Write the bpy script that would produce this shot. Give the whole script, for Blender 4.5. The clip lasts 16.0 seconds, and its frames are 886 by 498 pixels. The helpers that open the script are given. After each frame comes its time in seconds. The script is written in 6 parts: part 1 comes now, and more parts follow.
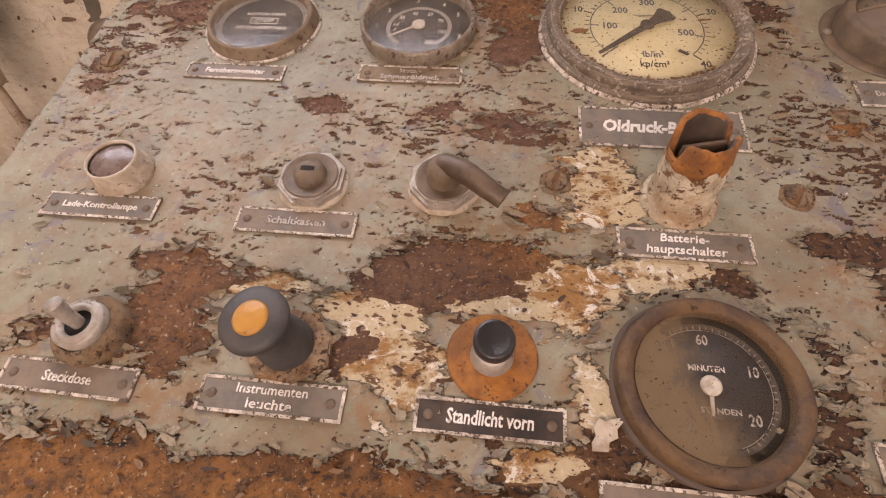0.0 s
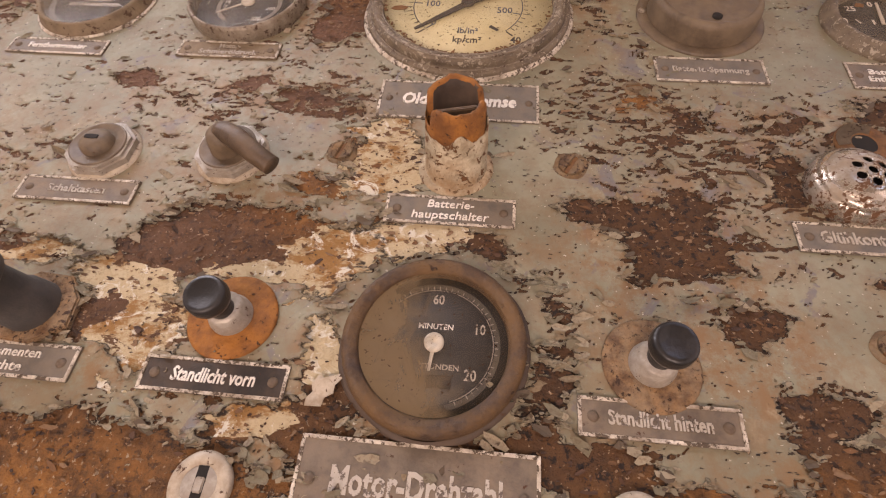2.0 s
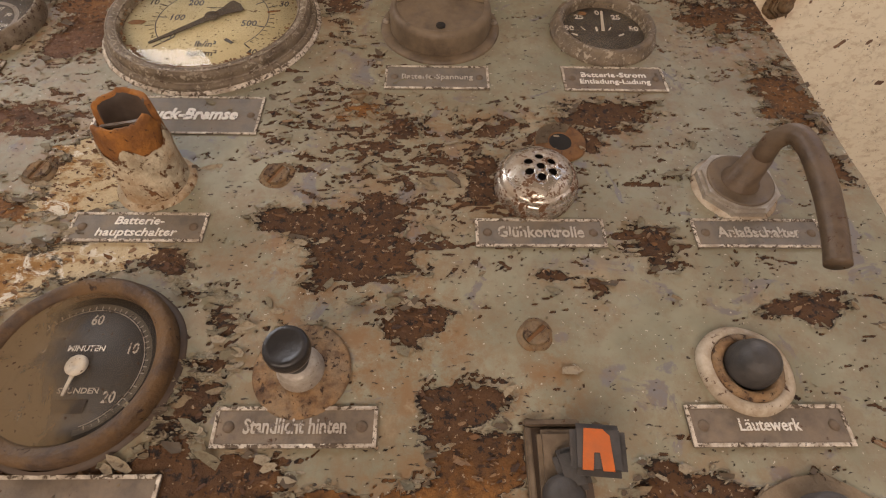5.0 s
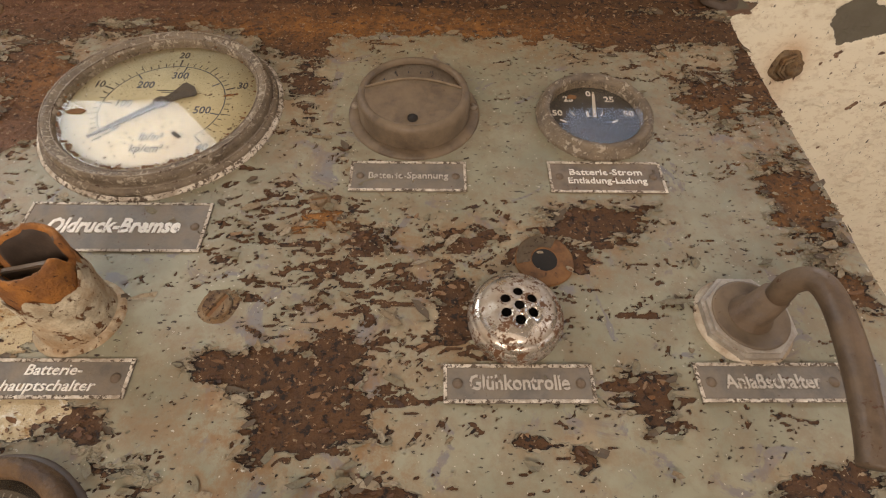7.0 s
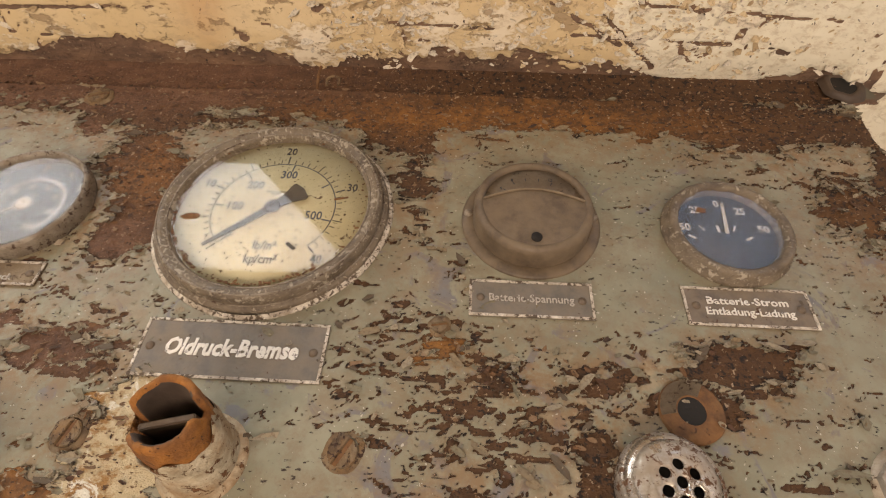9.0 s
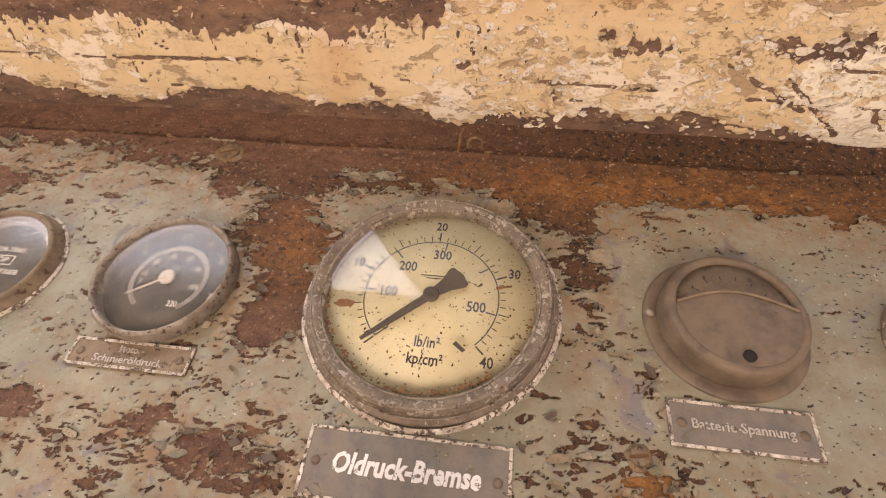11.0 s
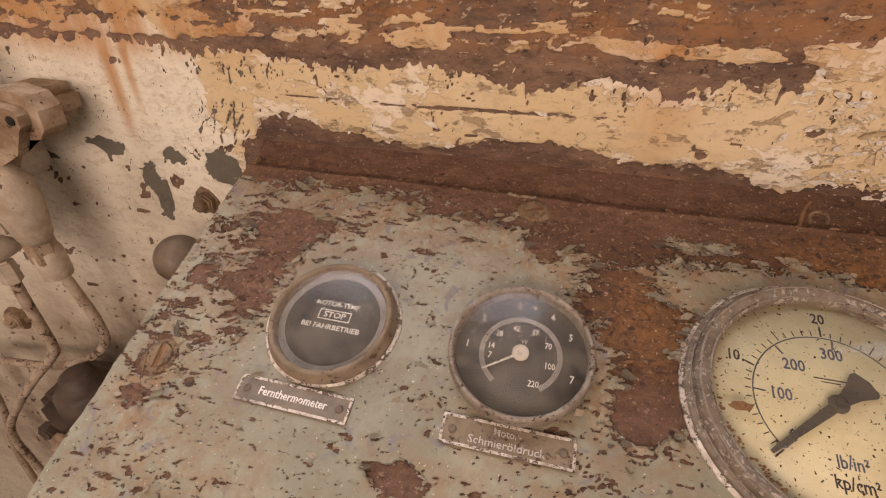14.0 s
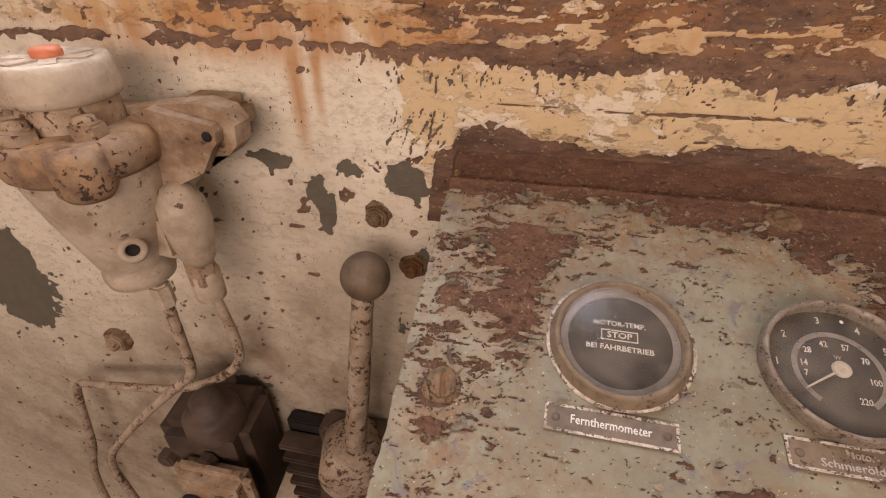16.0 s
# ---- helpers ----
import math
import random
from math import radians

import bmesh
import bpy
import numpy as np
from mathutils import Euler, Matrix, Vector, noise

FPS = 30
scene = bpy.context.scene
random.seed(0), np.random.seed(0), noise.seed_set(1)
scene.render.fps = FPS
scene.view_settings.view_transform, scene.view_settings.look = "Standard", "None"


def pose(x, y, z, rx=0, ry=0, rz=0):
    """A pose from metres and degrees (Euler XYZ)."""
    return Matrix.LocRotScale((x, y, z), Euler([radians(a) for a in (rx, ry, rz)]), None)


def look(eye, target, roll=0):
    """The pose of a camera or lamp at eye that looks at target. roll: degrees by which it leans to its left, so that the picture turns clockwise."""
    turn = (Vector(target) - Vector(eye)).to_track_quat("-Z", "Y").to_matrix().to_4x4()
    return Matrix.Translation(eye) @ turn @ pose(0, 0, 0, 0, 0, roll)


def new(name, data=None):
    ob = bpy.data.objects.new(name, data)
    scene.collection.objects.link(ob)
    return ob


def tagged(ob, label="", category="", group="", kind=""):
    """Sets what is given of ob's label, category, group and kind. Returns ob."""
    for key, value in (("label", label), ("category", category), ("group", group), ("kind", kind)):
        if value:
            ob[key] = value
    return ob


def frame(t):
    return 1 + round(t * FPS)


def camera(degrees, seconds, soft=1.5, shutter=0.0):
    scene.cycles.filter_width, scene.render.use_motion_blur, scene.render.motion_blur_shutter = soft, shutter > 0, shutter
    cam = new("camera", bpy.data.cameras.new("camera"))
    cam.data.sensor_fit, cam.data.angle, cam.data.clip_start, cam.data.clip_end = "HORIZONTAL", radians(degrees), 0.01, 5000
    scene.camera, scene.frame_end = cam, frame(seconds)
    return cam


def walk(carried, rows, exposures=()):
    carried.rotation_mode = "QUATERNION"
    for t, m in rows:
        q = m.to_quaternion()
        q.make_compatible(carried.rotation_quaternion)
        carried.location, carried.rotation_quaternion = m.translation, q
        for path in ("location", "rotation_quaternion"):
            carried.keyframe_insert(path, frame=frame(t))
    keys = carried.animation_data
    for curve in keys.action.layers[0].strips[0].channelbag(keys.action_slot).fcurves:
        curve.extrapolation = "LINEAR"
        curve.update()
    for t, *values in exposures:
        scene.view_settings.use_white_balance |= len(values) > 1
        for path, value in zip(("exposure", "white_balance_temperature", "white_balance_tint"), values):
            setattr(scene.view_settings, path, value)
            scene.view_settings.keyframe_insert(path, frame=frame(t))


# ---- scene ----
# camera: seconds, place, yaw, pitch, roll
cam = camera(85.0, 16.0, soft=1.15)
PATH = [
    (0, -0.0880, -0.3297, 1.0887, 6.73, -39.44, -0.36),
    (0.5, -0.0613, -0.3275, 1.0835, 8.04, -39.43, -0.26),
    (1, -0.0351, -0.3307, 1.0802, 8.14, -39.39, -0.03),
    (1.5, -0.0095, -0.3319, 1.0760, 7.00, -39.18, 0.19),
    (2, 0.0177, -0.3311, 1.0762, 5.62, -39.03, 0.36),
    (2.5, 0.0362, -0.3302, 1.0736, 4.09, -39.10, 0.60),
    (3, 0.0597, -0.3295, 1.0704, 2.26, -38.83, 0.79),
    (3.5, 0.0860, -0.3285, 1.0741, 0.52, -38.42, 0.95),
    (4, 0.1060, -0.3319, 1.0715, -1.00, -38.26, 1.15),
    (4.2, 0.1135, -0.3319, 1.0718, -1.38, -38.15, 1.12),
    (6.3, 0.1517, -0.2931, 1.0921, -1.65, -36.83, 1.27),
    (6.5, 0.1522, -0.2846, 1.0954, -1.65, -36.83, 1.29),
    (7, 0.1517, -0.2681, 1.1039, -1.42, -36.71, 1.17),
    (7.5, 0.1496, -0.2519, 1.1136, -0.91, -36.19, 1.06),
    (8, 0.1454, -0.2396, 1.1222, 0.03, -35.73, 0.94),
    (8.5, 0.1262, -0.2304, 1.1275, 1.49, -35.21, 0.80),
    (9, 0.1046, -0.2271, 1.1371, 2.88, -34.50, 0.62),
    (9.2, 0.0966, -0.2248, 1.1423, 3.26, -34.28, 0.61),
    (11.5, 0.0145, -0.1770, 1.1616, 8.79, -34.13, 0.24),
    (12, -0.0030, -0.1721, 1.1647, 10.00, -34.18, 0.22),
    (12.5, -0.0314, -0.1716, 1.1681, 11.34, -34.16, 0.14),
    (13, -0.0630, -0.1729, 1.1713, 12.53, -34.16, 0.08),
    (13.5, -0.0997, -0.1774, 1.1779, 13.71, -34.06, -0.05),
    (14, -0.1345, -0.1829, 1.1840, 14.81, -33.82, -0.13),
    (14.5, -0.1748, -0.1925, 1.1876, 15.60, -33.52, -0.17),
    (15, -0.2143, -0.2000, 1.1894, 15.67, -33.29, -0.21),
    (15.5, -0.2550, -0.1997, 1.1869, 13.87, -33.79, -0.29),
    (16, -0.2973, -0.2052, 1.1864, 12.36, -33.99, -0.37),
]


def held(x, y, z, yaw, pitch, roll):
    return pose(x, y, z, 90 + pitch, 0, yaw) @ pose(0, 0, 0, 0, 0, roll)


EXPOSURES = [(0.0, -0.31, 7550, 36), (2.0, -0.34, 7700, 36), (3.0, -0.52, 7750, 33), (3.5, -0.89, 7800, 28), (4.2, -0.79, 7800, 26), (7.0, -0.44, 7550, 20), (8.5, -0.37, 7750, 19),
             (9.2, -0.33, 7800, 22), (11.5, -0.02, 7550, 31), (13.5, -0.30, 7550, 32), (16.0, -0.48, 7500, 34)]
walk(cam, [(t, held(*r)) for t, *r in PATH], EXPOSURES)

# ---- daylight: overcast sky through the cab's windows ----
world = bpy.data.worlds.new("sky")
scene.world = world
world.use_nodes = True
wn = world.node_tree.nodes
sky = wn.new("ShaderNodeTexSky")
sky.sky_type, sky.sun_disc, sky.sun_elevation, sky.sun_rotation = "NISHITA", False, radians(48), radians(160)
wn["Background"].inputs["Strength"].default_value = 0.09
world.node_tree.links.new(sky.outputs["Color"], wn["Background"].inputs["Color"])
sun = new("sun", bpy.data.lights.new("sun", "SUN"))
sun.data.energy, sun.data.angle, sun.data.color = 1.0, radians(14), (1, 0.95, 0.87)
sun.matrix_basis = look((0.8, 2.2, 3.4), (0, 0, 1))


def window_light(name, eye, target, w, h, watts, color):
    ob = new(name, bpy.data.lights.new(name, "AREA"))
    ob.data.shape, ob.data.size, ob.data.size_y, ob.data.energy, ob.data.color = "RECTANGLE", w, h, watts, color
    ob.matrix_basis = look(eye, target)


window_light("front_left_window_daylight", (-0.585, 0.21, 1.59), (-0.585, -0.8, 1.30), 0.91, 0.56, 17.0, (0.74, 0.89, 1.0))
window_light("front_right_window_daylight", (0.585, 0.21, 1.555), (0.585, -0.8, 1.27), 0.57, 0.41, 3.0, (0.46, 0.68, 1.0))
window_light("rear_window_daylight", (-0.20, -1.58, 1.50), (0.0, 0.1, 1.05), 1.5, 0.58, 27, (1.0, 0.92, 0.80))
# two added fill lamps at assumed, unseen side openings; they brighten desk and wall
window_light("east_window_daylight", (1.14, -0.5, 1.62), (0, -0.1, 1.05), 1.0, 0.7, 3.5, (1.0, 0.95, 0.87))
window_light("west_window_daylight", (-1.44, -0.5, 1.62), (-0.2, -0.1, 1.05), 1.0, 0.7, 1.5, (1.0, 0.95, 0.87))

# ---- numeric fields for coats of paint ----
PANEL = Matrix.Translation((0, 0, 1.0)) @ pose(0, 0, 0, 20.3)


def lattice(x, y, seed):
    """Smooth noise on a unit lattice, -1 to 1."""
    table = np.random.RandomState(seed).rand(256, 256) * 2 - 1
    xi, yi = np.floor(x).astype(int), np.floor(y).astype(int)
    u, v = x - xi, y - yi
    u, v = u * u * u * (u * (u * 6 - 15) + 10), v * v * v * (v * (v * 6 - 15) + 10)
    a, b = table[xi & 255, yi & 255], table[(xi + 1) & 255, yi & 255]
    c, d = table[xi & 255, (yi + 1) & 255], table[(xi + 1) & 255, (yi + 1) & 255]
    return (a + (b - a) * u) * (1 - v) + (c + (d - c) * u) * v


def fbm(x, y, seed, octaves=5, gain=0.55):
    total, amp, norm = 0, 1, 0
    for k in range(octaves):
        total, norm = total + amp * lattice(x * 2**k + 17.3 * k, y * 2**k - 9.1 * k, seed + k), norm + amp * amp
        amp *= gain
    return total / math.sqrt(norm)


def spots(x, y, rows):
    """Sum of soft ellipses: middle, half sizes, turn, amount."""
    total = 0 * x
    for cx, cy, rx, ry, deg, amount in rows:
        c, s = math.cos(radians(deg)), math.sin(radians(deg))
        a, b = ((x - cx) * c + (y - cy) * s) / rx, ((y - cy) * c - (x - cx) * s) / ry
        total = total + amount * np.exp(-np.clip(a * a + b * b, 0, 60) ** 1.5)
    return total


def strokes(x, y, rows):
    """Thin scratches: two ends, half width."""
    total = 0 * x
    for x0, y0, x1, y1, w in rows:
        dx, dy = x1 - x0, y1 - y0
        t = np.clip(((x - x0) * dx + (y - y0) * dy) / (dx * dx + dy * dy), 0, 1)
        total = np.maximum(total, np.exp(-(((x - x0 - t * dx) ** 2 + (y - y0 - t * dy) ** 2) / (0.6 * w) ** 2)))
    return total


def grid_mesh(name, x, y, z, fields):
    """A sheet from arrays of shape (rows, columns), with float fields on its points."""
    h, w = x.shape
    me = bpy.data.meshes.new(name)
    me.vertices.add(h * w)
    me.vertices.foreach_set("co", np.stack([x, y, z], -1).astype(np.float32).ravel())
    i = np.arange(h * w).reshape(h, w)
    q = np.stack([i[:-1, :-1], i[:-1, 1:], i[1:, 1:], i[1:, :-1]], -1).reshape(-1, 4)
    me.loops.add(q.size)
    me.loops.foreach_set("vertex_index", q.ravel().astype(np.int32))
    me.polygons.add(len(q))
    me.polygons.foreach_set("loop_start", np.arange(0, q.size, 4, dtype=np.int32))
    me.polygons.foreach_set("use_smooth", np.ones(len(q), bool))
    me.update(calc_edges=True)
    for key, values in fields.items():
        me.attributes.new(key, "FLOAT", "POINT").data.foreach_set("value", values.astype(np.float32).ravel())
    return me


# ---- materials ----
class Mat:
    """A node material: short names for the nodes that are used again and again."""

    def __init__(self, name, rough=0.6, metal=0.0):
        self.m = bpy.data.materials.new(name)
        self.m.use_nodes = True
        self.t = self.m.node_tree
        self.b = self.t.nodes["Principled BSDF"]
        self.b.inputs["Roughness"].default_value, self.b.inputs["Metallic"].default_value = rough, metal
        own = self.t.nodes.new("ShaderNodeVectorMath")
        own.operation = "MULTIPLY_ADD"
        luck = self.t.nodes.new("ShaderNodeObjectInfo").outputs["Random"]
        self.t.links.new(luck, own.inputs[0])
        own.inputs[1].default_value = (7.3, 4.1, 5.7)
        self.t.links.new(self.t.nodes.new("ShaderNodeTexCoord").outputs["Object"], own.inputs[2])
        self.co = own.outputs[0]

    def put(self, value, socket):
        if isinstance(value, (int, float)):
            socket.default_value = value
        elif isinstance(value, tuple):
            socket.default_value = (*value, 1) if len(value) == 3 and socket.type == "RGBA" else value
        else:
            self.t.links.new(value, socket)

    def noise(self, scale, detail=5, rough=0.6, stretch=(1, 1, 1), warp=0.0):
        at = self.co
        if stretch != (1, 1, 1):
            m = self.t.nodes.new("ShaderNodeMapping")
            m.inputs["Scale"].default_value = stretch
            self.t.links.new(at, m.inputs["Vector"])
            at = m.outputs["Vector"]
        n = self.t.nodes.new("ShaderNodeTexNoise")
        n.inputs["Scale"].default_value, n.inputs["Detail"].default_value, n.inputs["Roughness"].default_value, n.inputs["Distortion"].default_value = scale, detail, rough, warp
        self.t.links.new(at, n.inputs["Vector"])
        return n.outputs["Fac"]

    def math(self, op, a, b=0.0):
        n = self.t.nodes.new("ShaderNodeMath")
        n.operation = op
        self.put(a, n.inputs[0]), self.put(b, n.inputs[1])
        return n.outputs[0]

    def step(self, value, low, high, a=0.0, b=1.0):
        n = self.t.nodes.new("ShaderNodeMapRange")
        n.interpolation_type = "SMOOTHSTEP"
        for k, v in zip(("Value", "From Min", "From Max", "To Min", "To Max"), (value, low, high, a, b)):
            self.put(v, n.inputs[k])
        return n.outputs["Result"]

    def mix(self, f, a, b):
        n = self.t.nodes.new("ShaderNodeMix")
        n.data_type = "RGBA"
        self.put(f, n.inputs[0]), self.put(a, n.inputs[6]), self.put(b, n.inputs[7])
        return n.outputs[2]

    def field(self, name):
        n = self.t.nodes.new("ShaderNodeAttribute")
        n.attribute_name = name
        return n.outputs["Fac"]

    def island(self):
        return self.t.nodes.new("ShaderNodeNewGeometry").outputs["Random Per Island"]

    def done(self, color=None, bump=None, depth=0.0004, rough=None, metal=None, strength=0.9):
        if color is not None:
            self.put(color, self.b.inputs["Base Color"])
        if rough is not None:
            self.put(rough, self.b.inputs["Roughness"])
        if metal is not None:
            self.put(metal, self.b.inputs["Metallic"])
        if bump is not None:
            n = self.t.nodes.new("ShaderNodeBump")
            n.inputs["Strength"].default_value, n.inputs["Distance"].default_value = strength, depth
            self.put(bump, n.inputs["Height"])
            self.t.links.new(n.outputs["Normal"], self.b.inputs["Normal"])
        return self.m


def rust_color(k, orange):
    """Brown to orange rust with dark pits and pale dust."""
    c = k.mix(k.noise(90, 6, 0.7), (0.013, 0.008, 0.005), (0.125, 0.058, 0.024))
    c = k.mix(k.math("MULTIPLY", orange, k.step(k.noise(110, 6, 0.7), 0.25, 0.68)), c, (0.34, 0.145, 0.035))
    c = k.mix(k.step(k.noise(420, 3, 0.6), 0.62, 0.68), c, (0.36, 0.26, 0.17))
    return k.mix(k.math("MULTIPLY", k.step(k.noise(260, 4, 0.7), 0.53, 0.62), k.step(orange, 0.0, 1.0, 1.0, 0.35)), c, (0.016, 0.010, 0.008))


def panel_paint():
    k = Mat("flaking_grey_green_paint")
    jag = k.math("ADD", k.math("MULTIPLY", k.math("SUBTRACT", k.noise(330, 5, 0.65, (0.5, 1, 1)), 0.5), 0.50), k.math("MULTIPLY", k.math("SUBTRACT", k.noise(1300, 3, 0.6, (0.4, 1, 1)), 0.5), 0.22))
    fine = k.math("ADD", jag, k.field("coat"))
    coat = k.step(fine, -0.012, 0.016)
    edge = k.math("MULTIPLY", k.step(fine, 0.01, 0.04), k.step(fine, 0.16, 0.05))
    paint = k.mix(k.step(k.noise(28, 4, 0.6), 0.35, 0.65), (0.212, 0.206, 0.142), (0.278, 0.266, 0.188))
    paint = k.mix(k.step(k.noise(38, 5, 0.65, warp=1.2), 0.565, 0.64), paint, (0.172, 0.164, 0.162))
    paint = k.mix(k.math("MULTIPLY", k.step(k.noise(75, 6, 0.75), 0.40, 0.66), 0.55), paint, (0.200, 0.135, 0.080))
    paint = k.mix(k.math("MULTIPLY", k.field("stain"), k.step(k.noise(85, 6, 0.75), 0.38, 0.62)), paint, (0.225, 0.125, 0.055))
    paint = k.mix(k.math("MULTIPLY", k.field("stain"), k.step(k.noise(55, 5, 0.7), 0.54, 0.70)), paint, (0.33, 0.26, 0.165))
    pit = k.step(k.math("ADD", k.noise(620, 3, 0.6, (0.45, 1, 1)), k.math("MULTIPLY", k.math("SUBTRACT", k.noise(60, 3), 0.5), 0.25)), 0.665, 0.685)
    paint = k.mix(pit, paint, (0.040, 0.026, 0.018))
    paint = k.mix(k.step(k.noise(560, 2, 0.5), 0.715, 0.735), paint, (0.48, 0.44, 0.36))
    # highlight on the lifted paint edges, painted as a pale rim
    paint = k.mix(k.math("MULTIPLY", edge, 0.60), paint, (0.40, 0.35, 0.25))
    rust = rust_color(k, k.field("orange"))
    tan = k.mix(k.step(k.noise(110, 7, 0.75, (0.5, 1, 1)), 0.30, 0.70), (0.105, 0.050, 0.031), (0.240, 0.124, 0.074))
    tan = k.mix(k.step(k.noise(420, 4, 0.7), 0.60, 0.68), tan, (0.32, 0.22, 0.15))
    # tan dusty rust; on the west side also a hazy veil put into colour
    rust = k.mix(k.math("MULTIPLY", k.field("dusty"), 0.75), rust, tan)
    cream = k.mix(k.noise(120, 5, 0.7), (0.46, 0.34, 0.18), (0.61, 0.52, 0.36))
    cream = k.mix(k.step(k.noise(45, 6, 0.75, (0.6, 1, 1)), 0.48, 0.58), cream, (0.32, 0.165, 0.055))
    cream = k.mix(k.step(k.noise(60, 6, 0.75, warp=1.0), 0.535, 0.60), cream, (0.70, 0.655, 0.55))
    cream = k.mix(k.step(k.noise(190, 5, 0.7, (0.5, 1, 1)), 0.58, 0.62), cream, (0.13, 0.065, 0.03))
    cfine = k.math("ADD", k.field("cream"), k.math("MULTIPLY", k.math("SUBTRACT", k.noise(260, 5, 0.65), 0.5), 0.7))
    bare = k.mix(k.step(cfine, -0.02, 0.04), rust, cream)
    # grime and shadow line under the paint edges, put into the colour
    edge_shade = k.math("MULTIPLY", k.step(fine, -0.16, -0.02), k.step(coat, 0.0, 0.5, 1.0, 0.0))
    bare = k.mix(k.math("MULTIPLY", edge_shade, k.step(k.field("dusty"), 0.0, 1.0, 0.95, 0.45)), bare, (0.012, 0.008, 0.006))
    height = k.math("ADD", k.math("MULTIPLY", coat, 0.9), k.math("MULTIPLY", k.noise(500, 5, 0.7), k.step(coat, 0, 1, 0.9, 0.10)))
    height = k.math("ADD", height, k.math("MULTIPLY", edge, 0.6))
    height = k.math("SUBTRACT", height, k.math("MULTIPLY", pit, 0.6))
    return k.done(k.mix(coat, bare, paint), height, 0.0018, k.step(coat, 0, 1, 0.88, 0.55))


def wall_paint():
    k = Mat("flaking_wall_paint")
    fine = k.math("ADD", k.math("MULTIPLY", k.math("SUBTRACT", k.noise(170, 5, 0.65), 0.5), 0.5), k.field("coat"))
    coat = k.step(fine, -0.02, 0.02)
    white = k.mix(k.noise(14, 5, 0.6), (0.69, 0.630, 0.490), (0.79, 0.735, 0.590))
    yellow = k.mix(k.noise(22, 5, 0.65), (0.58, 0.42, 0.21), (0.66, 0.52, 0.33))
    tfine = k.math("ADD", k.field("tint"), k.math("MULTIPLY", k.math("SUBTRACT", k.noise(60, 6, 0.7, warp=1.5), 0.5), 0.9))
    ochre = k.step(tfine, 0.44, 0.52)
    paint = k.mix(ochre, white, yellow)
    paint = k.mix(k.math("MULTIPLY", k.step(k.noise(35, 6, 0.75, (0.6, 1, 1)), 0.52, 0.58), k.step(ochre, 0, 1, 0.3, 0.75)), paint, (0.74, 0.66, 0.53))
    paint = k.mix(k.math("MULTIPLY", k.step(k.noise(80, 6, 0.75, (0.5, 1, 1)), 0.55, 0.60), k.step(ochre, 0, 1, 0.12, 0.85)), paint, (0.33, 0.225, 0.125))
    crack = k.step(k.math("ABSOLUTE", k.math("SUBTRACT", k.noise(55, 3, 0.5, warp=0.8), 0.5)), 0.0, 0.008, 1.0, 0.0)
    crack = k.math("MULTIPLY", crack, k.step(k.noise(16, 3), 0.60, 0.68))
    paint = k.mix(k.math("MULTIPLY", crack, 0.45), paint, (0.24, 0.17, 0.11))
    paint = k.mix(k.math("MULTIPLY", k.field("streak"), k.step(k.noise(40, 4, 0.6, (1, 1, 0.15)), 0.25, 0.6, 0.0, 0.9)), paint, (0.46, 0.215, 0.07))
    # brown dirt, together with the low wall's shading, mixed into the paint colour
    paint = k.mix(k.math("MULTIPLY", k.field("grime_shade"), k.step(k.noise(20, 5, 0.65), 0.25, 0.75, 0.35, 1.0)), paint, (0.26, 0.19, 0.13))
    paint = k.mix(k.math("MULTIPLY", k.step(k.noise(200, 6, 0.75, (0.5, 1, 1)), 0.50, 0.64), 0.45), paint, (0.42, 0.30, 0.18))
    paint = k.mix(k.step(k.noise(330, 3, 0.6, (1, 1, 0.7)), 0.675, 0.695), paint, (0.05, 0.035, 0.025))
    rust = k.mix(k.step(k.noise(60, 7, 0.75, (0.4, 1, 1)), 0.30, 0.70), (0.082, 0.049, 0.035), (0.235, 0.138, 0.086))
    rust = k.mix(k.math("MULTIPLY", k.field("orange"), k.step(k.noise(45, 6, 0.75, (0.35, 1, 1)), 0.42, 0.62)), rust, (0.30, 0.135, 0.05))
    rust = k.mix(k.step(k.noise(150, 5, 0.7), 0.60, 0.68), rust, (0.035, 0.022, 0.017))
    rust = k.mix(k.step(k.noise(300, 4, 0.65, (0.6, 1, 1)), 0.61, 0.66), rust, (0.36, 0.27, 0.18))
    grey = k.mix(k.noise(60, 4), (0.10, 0.085, 0.06), (0.155, 0.14, 0.105))
    bare = k.mix(k.step(k.math("ADD", k.field("under"), k.math("MULTIPLY", k.noise(40, 4), 0.4)), 0.6, 0.8), rust, grey)
    height = k.math("ADD", coat, k.math("MULTIPLY", k.noise(300, 5, 0.7), k.step(coat, 0, 1, 0.8, 0.12)))
    height = k.math("SUBTRACT", height, k.math("MULTIPLY", crack, 0.6))
    height = k.math("ADD", height, k.math("MULTIPLY", k.step(k.noise(35, 6, 0.75, (0.6, 1, 1)), 0.52, 0.56), 0.5))
    height = k.math("SUBTRACT", height, k.math("MULTIPLY", k.step(k.noise(80, 6, 0.75, (0.5, 1, 1)), 0.56, 0.60), k.step(ochre, 0, 1, 0.15, 0.6)))
    return k.done(k.mix(coat, bare, paint), height, 0.0009, k.step(coat, 0, 1, 0.85, 0.55))


